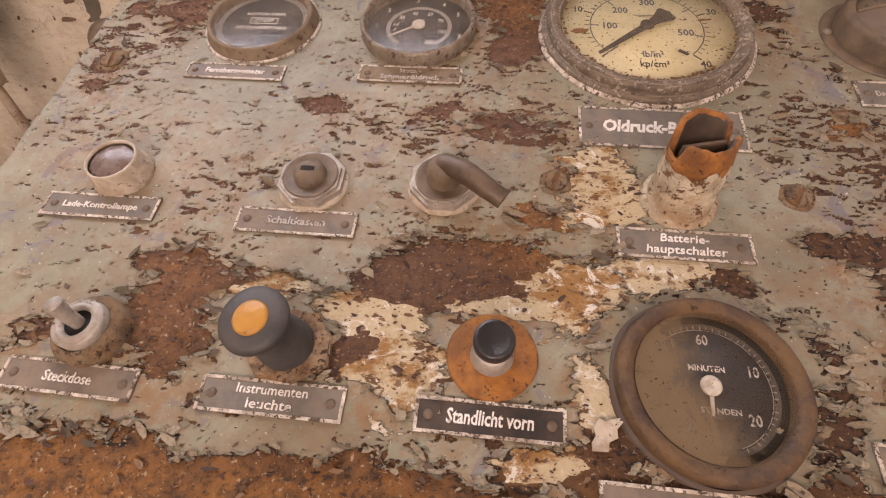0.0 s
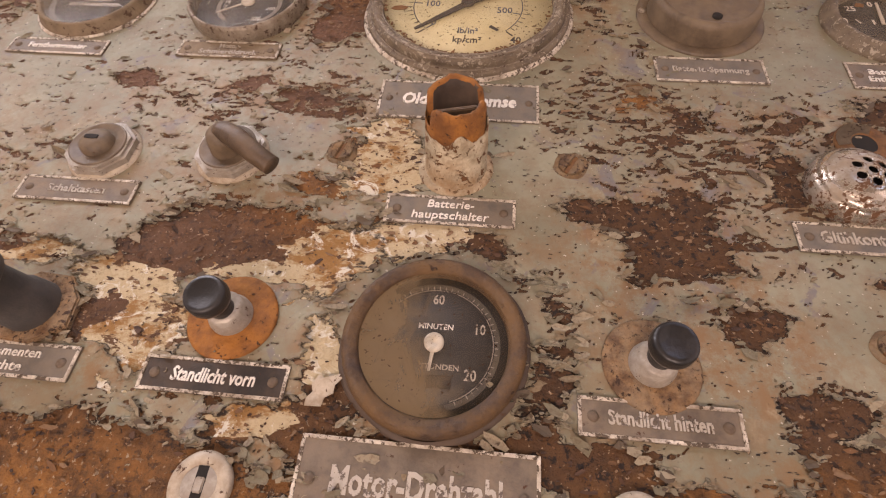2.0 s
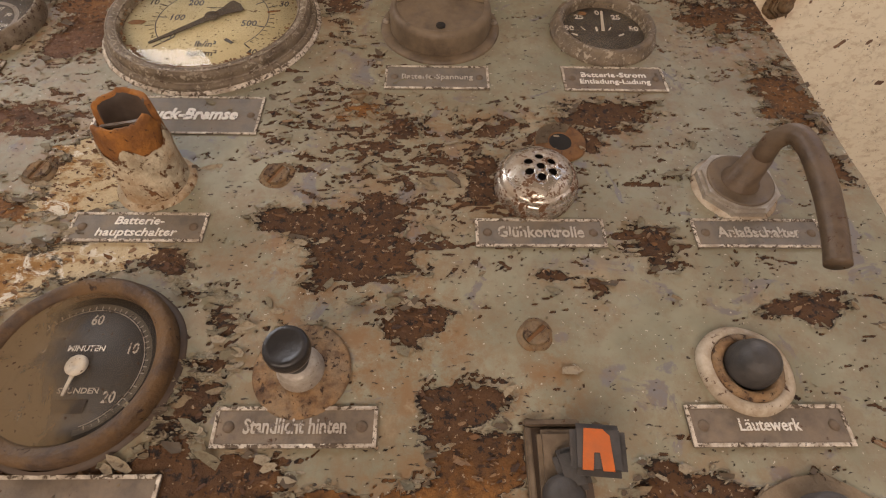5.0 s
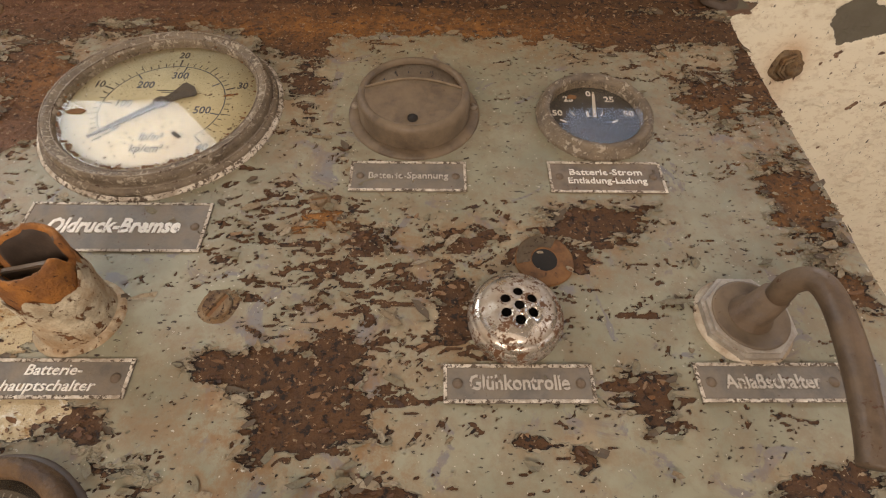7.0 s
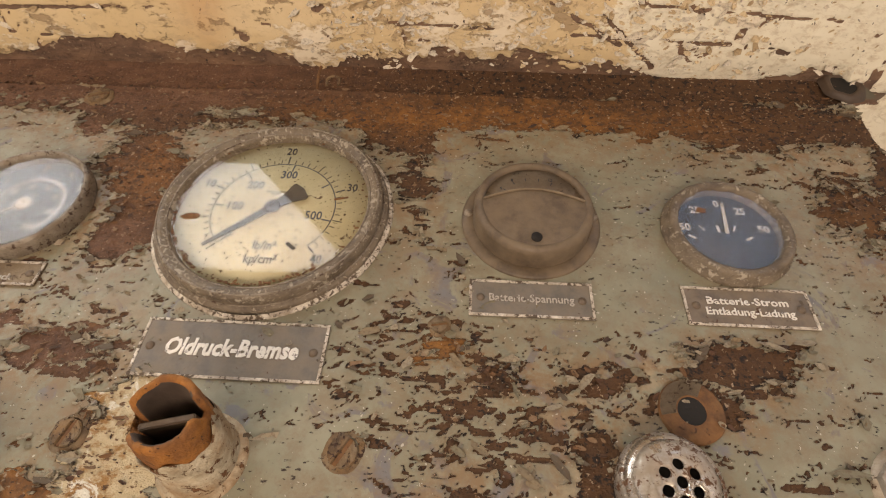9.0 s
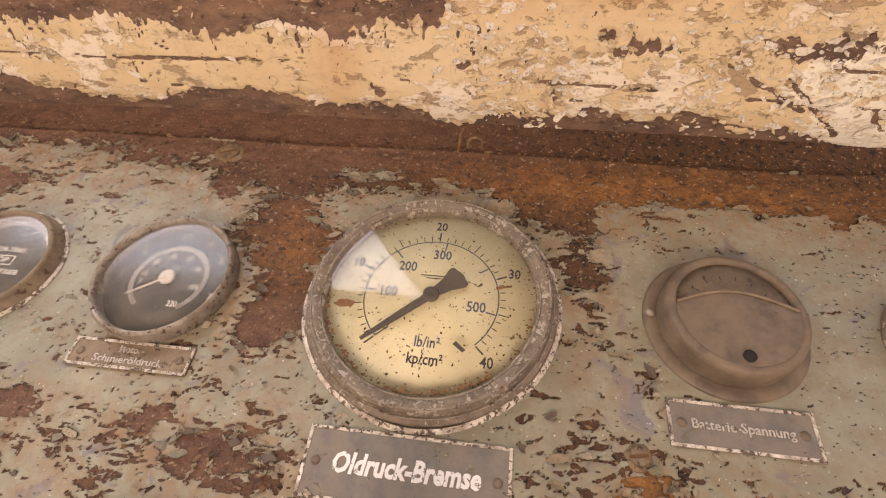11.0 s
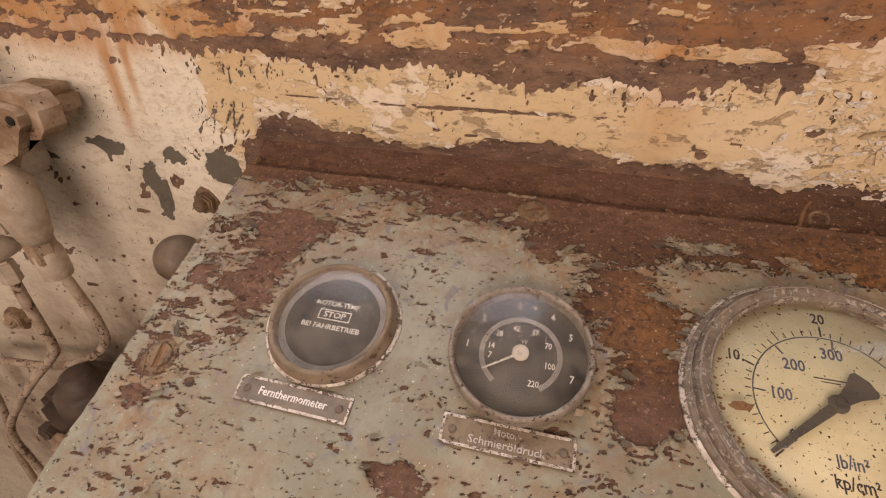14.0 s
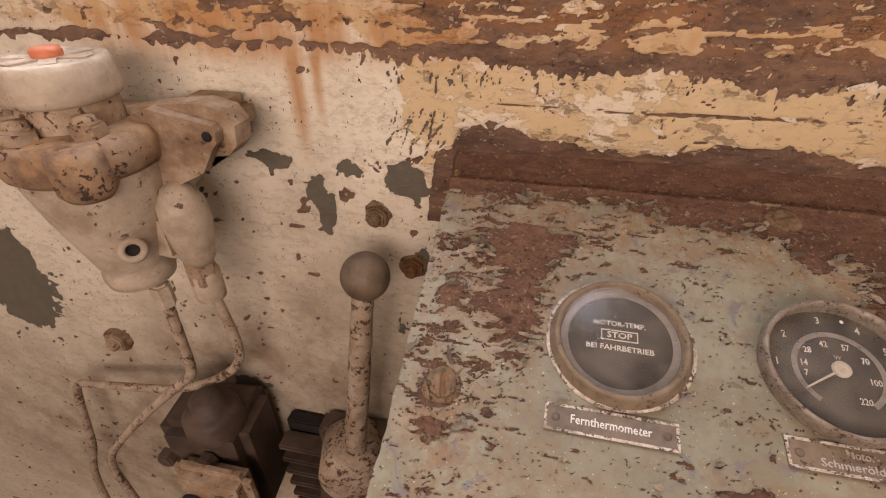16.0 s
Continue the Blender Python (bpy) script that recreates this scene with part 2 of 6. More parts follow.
def worn(name, base, other, dirt=(0.20, 0.15, 0.10), amount=0.5, rough=0.6, metal=0.0, size=90, spots_at=0.66, spot=(0.09, 0.04, 0.02), depth=0.0003):
    """A surface of two tones with dust lying on it and specks of rust."""
    k = Mat(name, rough, metal)
    c = k.mix(k.step(k.noise(size, 5, 0.65), 0.35, 0.65), base, other)
    dust = k.math("MULTIPLY", k.step(k.noise(size * 0.6, 6, 0.7), 0.38, 0.68), amount)
    c = k.mix(dust, c, dirt)
    clump = k.math("MULTIPLY", k.math("SUBTRACT", k.noise(size * 0.8, 3, 0.6, warp=0.6), 0.5), 0.45)
    speck = k.step(k.math("ADD", k.noise(size * 3.2, 5, 0.7, warp=0.5), clump), spots_at, spots_at + 0.05)
    c = k.mix(speck, c, spot)
    m = k.step(k.math("MAXIMUM", dust, speck), 0.0, 0.8, metal, 0.0) if metal else None
    r = k.step(k.math("MAXIMUM", dust, speck), 0.0, 0.7, rough, 0.85)
    return k.done(c, k.math("ADD", k.noise(size * 5, 4, 0.6), k.math("MULTIPLY", speck, 0.5)), depth, r, m)


def dirty_glass(name, dust=0.10, smear=None, tone=(0.36, 0.30, 0.22), haze=0.04, specks_at=0.685):
    """Clear glass with a film of dust and specks of dirt."""
    k = Mat(name, 0.03)
    t = k.t
    film = k.math("MULTIPLY", k.step(k.noise(60, 5, 0.65), 0.2, 0.8), dust)
    if smear:
        film = k.math("MAXIMUM", film, k.math("MULTIPLY", k.step(k.math("ADD", k.field("smear"), k.math("MULTIPLY", k.math("SUBTRACT", k.noise(95, 6, 0.7, (1, 0.7, 1), 0.8), 0.5), 1.7)), 0.15, 1.0), smear))
    speck = k.step(k.noise(620, 2, 0.5), specks_at, specks_at + 0.015)
    film = k.math("MAXIMUM", film, speck)
    clear = t.nodes.new("ShaderNodeBsdfTransparent")
    gloss = t.nodes.new("ShaderNodeBsdfGlossy")
    gloss.inputs["Roughness"].default_value = haze
    fres = t.nodes.new("ShaderNodeFresnel")
    fres.inputs["IOR"].default_value = 1.45
    a, b = t.nodes.new("ShaderNodeMixShader"), t.nodes.new("ShaderNodeMixShader")
    diff = t.nodes.new("ShaderNodeBsdfDiffuse")
    k.put(k.mix(speck, tone, (0.06, 0.035, 0.02)), diff.inputs["Color"])
    t.links.new(fres.outputs[0], a.inputs[0]), t.links.new(clear.outputs[0], a.inputs[1]), t.links.new(gloss.outputs[0], a.inputs[2])
    k.put(film, b.inputs[0])
    t.links.new(a.outputs[0], b.inputs[1]), t.links.new(diff.outputs[0], b.inputs[2])
    t.links.new(b.outputs[0], t.nodes["Material Output"].inputs["Surface"])
    return k.m


def lettering_paint(name, color, wear=0.56):
    """Paint on raised letters, rubbed off in places."""
    k = Mat(name, 0.6)
    gone = k.step(k.noise(330, 4, 0.7), wear, wear + 0.06)
    return k.done(k.mix(gone, k.mix(k.noise(200, 3), color, tuple(0.8 * c for c in color)), (0.13, 0.10, 0.08)), k.noise(900, 3), 0.0002)


M = dict(
    panel=panel_paint(), wall=wall_paint(),
    bezel=worn("dusty_bezel_metal", (0.200, 0.155, 0.108), (0.100, 0.074, 0.052), (0.25, 0.195, 0.135), 0.60, 0.45, 0.15, 120, 0.555, (0.42, 0.36, 0.28), 0.0007),
    bezel_pale=worn("dust_caked_bezel", (0.21, 0.155, 0.10), (0.155, 0.11, 0.068), (0.26, 0.195, 0.125), 0.7, 0.75, 0.0, 110, 0.60, (0.09, 0.05, 0.028), 0.0007),
    bezel_rust=worn("rusty_bezel", (0.118, 0.066, 0.028), (0.045, 0.025, 0.016), (0.17, 0.092, 0.036), 0.55, 0.6, 0.0, 90, 0.64, (0.05, 0.026, 0.016), 0.0010),
    chrome=worn("spotted_chrome", (0.56, 0.51, 0.45), (0.46, 0.42, 0.36), (0.24, 0.16, 0.09), 0.66, 0.22, 0.85, 110, 0.53, (0.12, 0.055, 0.025), 0.00006),
    rim=worn("worn_bright_rim", (0.34, 0.29, 0.23), (0.22, 0.18, 0.135), (0.20, 0.145, 0.095), 0.65, 0.42, 0.4, 150, 0.57, (0.08, 0.045, 0.028), 0.0006),
    cap=worn("dusty_brown_cover", (0.165, 0.118, 0.075), (0.085, 0.060, 0.040), (0.21, 0.155, 0.10), 0.6, 0.5, 0.0, 70, 0.68),
    dial_cream=worn("yellowed_dial", (0.68, 0.62, 0.40), (0.62, 0.55, 0.33), (0.50, 0.40, 0.22), 0.25, 0.55, 0.0, 40, 0.665),
    dial_black=worn("faded_black_dial", (0.026, 0.026, 0.028), (0.035, 0.034, 0.034), (0.10, 0.085, 0.07), 0.35, 0.5, 0.0, 80, 0.72, (0.2, 0.16, 0.12)),
    dial_grey=worn("hazed_dial_ring", (0.58, 0.54, 0.50), (0.48, 0.44, 0.40), (0.32, 0.27, 0.22), 0.4, 0.7, 0.0, 90, 0.7),
    glass=dirty_glass("dusty_glass", 0.32, haze=0.14), glass_clear=dirty_glass("lightly_dusty_glass", 0.14, specks_at=0.667),
    glass_smear=dirty_glass("smeared_glass", 0.16, 0.84, (0.175, 0.122, 0.070), 0.10),
    needle_black=worn("dull_black_needle", (0.045, 0.038, 0.032), (0.06, 0.05, 0.04), (0.13, 0.10, 0.07), 0.4),
    needle_white=worn("dull_white_needle", (0.72, 0.66, 0.56), (0.62, 0.56, 0.46), (0.4, 0.3, 0.2), 0.2, spots_at=0.72),
    ink=lettering_paint("dark_ink", (0.03, 0.03, 0.035), 0.80), ink_blue=lettering_paint("blue_grey_ink", (0.07, 0.09, 0.135), 0.80),
    white_ink=lettering_paint("white_ink", (0.84, 0.80, 0.72), 0.585), dim_ink=lettering_paint("faint_white_ink", (0.50, 0.45, 0.38), 0.54),
    plate=worn("dusty_brown_nameplate", (0.115, 0.090, 0.068), (0.175, 0.138, 0.102), (0.25, 0.19, 0.135), 0.75, 0.55, 0.0, 110, 0.66),
    plate_dark=worn("black_nameplate", (0.022, 0.019, 0.017), (0.04, 0.03, 0.025), (0.12, 0.075, 0.045), 0.4, 0.45, 0.0, 110, 0.66),
    plate_grey=worn("dusty_grey_nameplate", (0.125, 0.112, 0.095), (0.175, 0.150, 0.122), (0.23, 0.185, 0.135), 0.65, 0.6, 0.0, 110, 0.68),
    border=worn("worn_plate_border", (0.74, 0.68, 0.58), (0.52, 0.45, 0.36), (0.20, 0.14, 0.09), 0.75, 0.6, 0.0, 170, 0.52, (0.11, 0.08, 0.055)),
    rivet=worn("rusty_rivet", (0.11, 0.075, 0.05), (0.15, 0.11, 0.075), (0.20, 0.15, 0.105), 0.4, 0.7, 0.0, 300, 0.66),
    screw=worn("crusted_screw", (0.23, 0.135, 0.062), (0.115, 0.070, 0.038), (0.24, 0.19, 0.125), 0.6, 0.85, 0.0, 160, 0.58, (0.06, 0.03, 0.018), 0.0009),
    rust=worn("bare_rust", (0.10, 0.045, 0.02), (0.19, 0.085, 0.03), (0.25, 0.13, 0.05), 0.5, 0.85, 0.0, 110, 0.63, depth=0.0006),
    rust_orange=worn("orange_rust", (0.40, 0.155, 0.03), (0.22, 0.085, 0.022), (0.12, 0.05, 0.02), 0.65, 0.8, 0.0, 85, 0.63, (0.07, 0.032, 0.016), 0.0012),
    rust_pale=worn("rusted_pale_washer", (0.29, 0.165, 0.075), (0.11, 0.058, 0.03), (0.33, 0.25, 0.16), 0.55, 0.8, 0.0, 160, 0.57, (0.05, 0.026, 0.015), 0.0008),
    bakelite=worn("black_bakelite", (0.012, 0.012, 0.013), (0.018, 0.018, 0.019), (0.06, 0.05, 0.045), 0.35, 0.28, 0.0, 90, 0.74),
    bakelite_grey=worn("dusty_bakelite", (0.035, 0.034, 0.034), (0.05, 0.047, 0.045), (0.12, 0.10, 0.085), 0.45, 0.5, 0.0, 90, 0.74),
    amber=worn("amber_button", (0.48, 0.225, 0.035), (0.40, 0.18, 0.03), (0.5, 0.3, 0.1), 0.3, 0.4, 0.0, 100, 0.70),
    orange=worn("orange_paint", (0.62, 0.13, 0.02), (0.52, 0.11, 0.02), (0.25, 0.12, 0.06), 0.4, 0.5, 0.0, 120, 0.70),
    alloy=worn("dull_alloy", (0.46, 0.42, 0.36), (0.33, 0.29, 0.245), (0.26, 0.21, 0.155), 0.6, 0.5, 0.4, 160, 0.64),
    white_metal=worn("chipped_white_enamel", (0.52, 0.45, 0.35), (0.40, 0.33, 0.245), (0.25, 0.17, 0.10), 0.7, 0.5, 0.0, 120, 0.62),
    tube_paint=worn("flaking_cream_on_tube", (0.58, 0.50, 0.36), (0.34, 0.28, 0.19), (0.28, 0.15, 0.06), 0.75, 0.8, 0.0, 90, 0.55, (0.15, 0.065, 0.024), 0.0011),
    lens=worn("dull_brown_lens", (0.13, 0.085, 0.07), (0.10, 0.065, 0.055), (0.25, 0.19, 0.15), 0.4, 0.15, 0.0, 60, 0.72),
    rod=worn("brown_steel_rod", (0.115, 0.074, 0.045), (0.070, 0.046, 0.029), (0.19, 0.13, 0.08), 0.5, 0.45, 0.1, 80, 0.66),
    dark=worn("black_void", (0.008, 0.007, 0.006), (0.012, 0.01, 0.008), (0.03, 0.02, 0.015), 0.3, 0.9),
    beige=worn("beige_painted_casting", (0.55, 0.465, 0.35), (0.45, 0.375, 0.28), (0.27, 0.19, 0.12), 0.72, 0.55, 0.0, 38, 0.64, (0.12, 0.07, 0.045), 0.0009),
    beige_rust=worn("rust_stained_beige_paint", (0.44, 0.34, 0.24), (0.31, 0.205, 0.12), (0.17, 0.095, 0.05), 0.85, 0.75, 0.0, 45, 0.60, depth=0.0009),
    flange_rust=worn("rusty_flange_paint", (0.36, 0.215, 0.105), (0.15, 0.085, 0.05), (0.38, 0.28, 0.19), 0.6, 0.75, 0.0, 50, 0.60, (0.06, 0.032, 0.02), 0.001),
    chipped=worn("chipped_beige_rod", (0.50, 0.41, 0.31), (0.40, 0.31, 0.22), (0.24, 0.15, 0.09), 0.6, 0.65, 0.0, 60, 0.555, (0.10, 0.055, 0.03), 0.001),
    dark_brown=worn("oily_dark_casting", (0.075, 0.05, 0.035), (0.045, 0.03, 0.022), (0.14, 0.095, 0.065), 0.6, 0.6, 0.0, 50, 0.66),
    red=worn("faded_red_plug", (0.62, 0.17, 0.07), (0.52, 0.14, 0.06), (0.4, 0.25, 0.15), 0.4, 0.5, 0.0, 90, 0.72),
    cab=worn("cab_beige_paint", (0.52, 0.45, 0.35), (0.45, 0.38, 0.29), (0.28, 0.2, 0.13), 0.4, 0.6, 0.0, 12, 0.70),
    floor=worn("dirty_floor_steel", (0.11, 0.085, 0.06), (0.075, 0.055, 0.04), (0.16, 0.12, 0.09), 0.6, 0.8, 0.0, 14, 0.66),
)


# ---- builders ----
def thing(name, label, category, m, group="", kind=""):
    ob = new(name)
    ob.empty_display_size = 0.01
    ob.matrix_basis = m
    return tagged(ob, label, category, group, kind)


def part(name, bm, material, parent, label="", m=None):
    me = bpy.data.meshes.new(name)
    bmesh.ops.recalc_face_normals(bm, faces=bm.faces)
    bm.to_mesh(me)
    bm.free()
    me.materials.append(M[material])
    ob = new(name, me)
    ob.parent = parent
    if m is not None:
        ob.matrix_basis = m
    return tagged(ob, label)


def shade(bm, smooth=True):
    for f in bm.faces:
        f.smooth = smooth
    return bm


def lathe(profile, seg=56, wobble=0.0, seed=0):
    """A turned shape from (radius, height) pairs; radius 0 closes it."""
    bm, rings = bmesh.new(), []
    for r, z in profile:
        if r < 1e-6:
            rings.append([bm.verts.new((0, 0, z))])
        else:
            ring = []
            for i in range(seg):
                a = 2 * math.pi * i / seg
                k = 1 + wobble * noise.noise(Vector((math.cos(a) * 1.5, math.sin(a) * 1.5, z * 80 + seed)))
                ring.append(bm.verts.new((r * k * math.cos(a), r * k * math.sin(a), z)))
            rings.append(ring)
    for a, b in zip(rings, rings[1:]):
        for i in range(seg):
            j = (i + 1) % seg
            if len(a) == 1 and len(b) > 1:
                bm.faces.new((a[0], b[i], b[j]))
            elif len(b) == 1 and len(a) > 1:
                bm.faces.new((a[i], a[j], b[0]))
            elif len(a) > 1:
                bm.faces.new((a[i], a[j], b[j], b[i]))
    shade(bm)
    for e in bm.edges:
        if len(e.link_faces) == 2 and e.calc_face_angle(0) > 0.7:
            e.smooth = False
    return bm


def prism(points, z0, z1, bevel=0.0):
    """An upright block on a flat outline."""
    bm = bmesh.new()
    low, high = ([bm.verts.new((x, y, z)) for x, y in points] for z in (z0, z1))
    n = len(points)
    bm.faces.new(list(reversed(low))), bm.faces.new(high)
    for i in range(n):
        bm.faces.new((low[i], low[(i + 1) % n], high[(i + 1) % n], high[i]))
    if bevel:
        rim = [e for e in bm.edges if all(abs(v.co.z - z1) < 1e-7 for v in e.verts)]
        bmesh.ops.bevel(bm, geom=rim, offset=bevel, segments=2, affect="EDGES")
    return bm


def box(x0, x1, y0, y1, z0, z1, bevel=0.0):
    bm = prism([(x0, y0), (x1, y0), (x1, y1), (x0, y1)], z0, z1)
    if bevel:
        bmesh.ops.bevel(bm, geom=bm.edges[:], offset=bevel, segments=2, affect="EDGES")
    return bm


def join(*bms):
    out = bms[0]
    for bm in bms[1:]:
        me = bpy.data.meshes.new("tmp")
        bm.to_mesh(me)
        bm.free()
        out.from_mesh(me)
        bpy.data.meshes.remove(me)
    return out


def ngon(n, r, turn=0.0):
    return [(r * math.cos(turn + 2 * math.pi * i / n), r * math.sin(turn + 2 * math.pi * i / n)) for i in range(n)]


def pipe(points, r, seg=16, end_r=None, lumps=0.0):
    """A round bar along a smoothed line of points."""
    pts = [Vector(p) for p in points]
    fine = []
    for i in range(len(pts) - 1):
        p0, p1, p2, p3 = pts[max(i - 1, 0)], pts[i], pts[i + 1], pts[min(i + 2, len(pts) - 1)]
        for s in range(8):
            t = s / 8
            fine.append(0.5 * ((2 * p1) + (p2 - p0) * t + (2 * p0 - 5 * p1 + 4 * p2 - p3) * t * t + (3 * p1 - p0 - 3 * p2 + p3) * t**3))
    fine.append(pts[-1])
    bm, rings = bmesh.new(), []
    side = None
    for i, p in enumerate(fine):
        d = (fine[min(i + 1, len(fine) - 1)] - fine[max(i - 1, 0)]).normalized()
        side = (d.orthogonal() if side is None else side - d * side.dot(d)).normalized()
        up = d.cross(side)
        rr = r if end_r is None else r + (end_r - r) * i / (len(fine) - 1)
        ring = []
        for s in range(seg):
            a = 2 * math.pi * s / seg
            q = p + (side * math.cos(a) + up * math.sin(a)) * rr
            ring.append(bm.verts.new(q + (q - p) * lumps * noise.noise(q * 60)))
        rings.append(ring)
    for a, b in zip(rings, rings[1:]):
        for s in range(seg):
            bm.faces.new((a[s], a[(s + 1) % seg], b[(s + 1) % seg], b[s]))
    bm.faces.new(list(reversed(rings[0]))), bm.faces.new(rings[-1])
    return shade(bm)


def text(words, height, depth=0.0003, squeeze=1.0, width=None, slant=0.0, bold=0.022):
    """Raised words, centred on the origin: capital height, depth; squeezed to a width where one is given."""
    cu = bpy.data.curves.new("words", "FONT")
    cu.body, cu.size, cu.extrude, cu.align_x, cu.align_y, cu.resolution_u, cu.shear = words, height / 0.69, depth / 2, "CENTER", "CENTER", 2, slant
    cu.offset = height * bold
    ob = bpy.data.objects.new("words", cu)
    scene.collection.objects.link(ob)
    me = bpy.data.meshes.new_from_object(ob.evaluated_get(bpy.context.evaluated_depsgraph_get()))
    bpy.data.objects.remove(ob)
    bm = bmesh.new()
    bm.from_mesh(me)
    bpy.data.meshes.remove(me)
    xs = [v.co.x for v in bm.verts]
    if width:
        squeeze = width / max(max(xs) - min(xs), 1e-6)
    bmesh.ops.transform(bm, matrix=Matrix.Diagonal((squeeze, 1, 1, 1)), verts=bm.verts)
    return bm


def on_panel(x, y, z=0.0, turn=0.0):
    return PANEL @ pose(x, y, z, 0, 0, turn)


# ---- the sloping desk with its steel top ----
step = 0.0009
gx, gy = np.meshgrid(np.arange(-0.3585, 0.3556, step), np.arange(-0.36, 0.1445, step))
# bare patches: middle, half sizes, turn, amount
RUST_LOW = [(-0.101, -0.175, 0.046, 0.021, 5, 1.4), (-0.231, -0.196, 0.027, 0.027, 5, 1.3), (-0.220, -0.228, 0.012, 0.013, 5, 1.2), (-0.135, -0.219, 0.023, 0.013, 5, 1.3), (-0.291, -0.223, 0.013, 0.009, 5, 1.1), (-0.065, -0.142, 0.017, 0.007, 4, 1.2),
            (0.132, -0.200, 0.014, 0.010, 1, 1.3), (0.150, -0.231, 0.019, 0.007, 1, 1.4), (0.149, -0.252, 0.020, 0.014, 1, 1.5), (0.122, -0.276, 0.045, 0.013, 1, 1.5), (0.068, -0.257, 0.007, 0.008, 1, 1.2), (0.295, -0.193, 0.021, 0.007, 0, 1.1),
            (0.225, -0.268, 0.030, 0.014, 10, 1.2), (-0.20, -0.312, 0.22, 0.050, 0, 2.2), (-0.34, -0.290, 0.06, 0.030, 0, 1.3), (0.018, -0.172, 0.019, 0.006, 1, 1.2)]
RUST_GRIME = [(0.045, -0.240, 0.010, 0.020, 0, 0.7), (-0.038, -0.240, 0.012, 0.022, 0, 1.1), (0.020, -0.257, 0.060, 0.007, 0, 1.2), (0.055, -0.212, 0.011, 0.030, 0, 0.45), (0.078, -0.275, 0.030, 0.014, 0, 1.0), (0.186, -0.222, 0.006, 0.022, 0, 0.65), (0.035, -0.185, 0.020, 0.010, -30, 0.7)]
RUST_EAST = [(0.077, -0.150, 0.022, 0.009, -8, 1.3), (0.106, -0.172, 0.026, 0.014, 1, 1.5), (0.110, -0.150, 0.013, 0.016, 2, 1.2), (0.236, -0.163, 0.013, 0.012, 1, 1.2), (0.192, -0.179, 0.010, 0.004, 1, 1.1), (0.209, -0.186, 0.007, 0.008, 1, 1.0),
             (0.228, -0.077, 0.028, 0.012, 2, 1.1), (0.175, -0.087, 0.016, 0.007, 2, 1.0), (0.222, -0.099, 0.010, 0.008, 2, 1.1), (0.320, 0.016, 0.024, 0.027, 1, 1.0), (0.337, -0.063, 0.019, 0.036, 1, 1.1), (0.341, -0.115, 0.013, 0.013, 0, 1.0),
             (0.160, -0.120, 0.012, 0.018, 0, 1.0), (0.098, -0.076, 0.009, 0.007, 0, 1.1), (0.125, -0.088, 0.014, 0.007, 0, 0.9), (0.350, 0.030, 0.010, 0.060, 0, 0.9)]
RUST_WEST = [(-0.078, -0.083, 0.026, 0.012, 4, 1.0), (-0.077, -0.020, 0.018, 0.012, 8, 1.2), (-0.301, 0.030, 0.016, 0.030, 2, 1.0), (-0.055, -0.120, 0.008, 0.008, 4, 1.0), (-0.298, 0.056, 0.032, 0.020, 8, 1.2), (-0.303, 0.008, 0.009, 0.024, 9, 1.2),
             (-0.117, -0.073, 0.010, 0.007, 10, 0.9), (-0.186, -0.074, 0.012, 0.008, 10, 0.9), (-0.337, -0.043, 0.009, 0.012, 10, 1.0), (-0.336, -0.066, 0.010, 0.009, 10, 1.0), (-0.338, 0.014, 0.010, 0.014, 9, 0.9), (-0.142, 0.066, 0.013, 0.008, 8, 0.9)]
RUST_NORTH = [(-0.080, 0.012, 0.019, 0.040, 6, 1.1), (-0.095, 0.040, 0.030, 0.024, 8, 1.2), (0.078, 0.033, 0.013, 0.034, 1, 1.0), (0.060, 0.068, 0.030, 0.016, 8, 1.3), (-0.192, 0.096, 0.030, 0.012, 8, 1.1), (-0.10, 0.085, 0.10, 0.018, 4, 1.2),
              (0.12, 0.093, 0.20, 0.020, -1, 1.7), (-0.27, 0.110, 0.14, 0.016, 2, 1.6), (0.10, 0.122, 0.32, 0.018, 0, 1.8), (0.295, 0.080, 0.06, 0.020, 5, 1.0), (-0.02, 0.100, 0.10, 0.014, 0, 1.2)]
KEEP = [(-0.048, 0.090, 0.035, 0.010, 6, 1.7), (-0.179, 0.063, 0.030, 0.020, 8, 0.8), (-0.202, 0.076, 0.018, 0.008, 8, 0.8), (-0.289, 0.084, 0.014, 0.009, 8, 1.0), (0.090, 0.058, 0.014, 0.013, 3, 1.0), (0.160, 0.068, 0.010, 0.014, 2, 0.9), (-0.151, -0.247, 0.043, 0.010, 6, 1.2),
        (-0.240, -0.247, 0.032, 0.008, 3, 1.2), (-0.210, -0.164, 0.050, 0.006, 4, 0.7), (0.341, -0.005, 0.014, 0.020, 1, 0.5), (0.220, -0.215, 0.060, 0.028, 0, 0.5), (0.145, -0.02, 0.05, 0.05, 0, 0.3), (-0.29, -0.10, 0.05, 0.04, 0, 0.3)]
CREAM = [(-0.186, -0.190, 0.021, 0.007, 5, 1.2), (-0.141, -0.200, 0.026, 0.009, -8, 1.3), (-0.123, -0.222, 0.018, 0.012, 5, 1.2), (-0.116, -0.240, 0.018, 0.009, 5, 1.1), (-0.080, -0.193, 0.024, 0.006, 5, 1.1), (-0.050, -0.186, 0.018, 0.024, -20, 1.2),
         (-0.032, -0.125, 0.021, 0.026, 4, 1.25), (-0.035, -0.103, 0.014, 0.009, 0, 1.1), (-0.008, -0.169, 0.023, 0.011, 5, 1.3), (-0.062, -0.255, 0.018, 0.007, 6, 1.0), (-0.045, -0.225, 0.010, 0.016, 0, 0.9)]
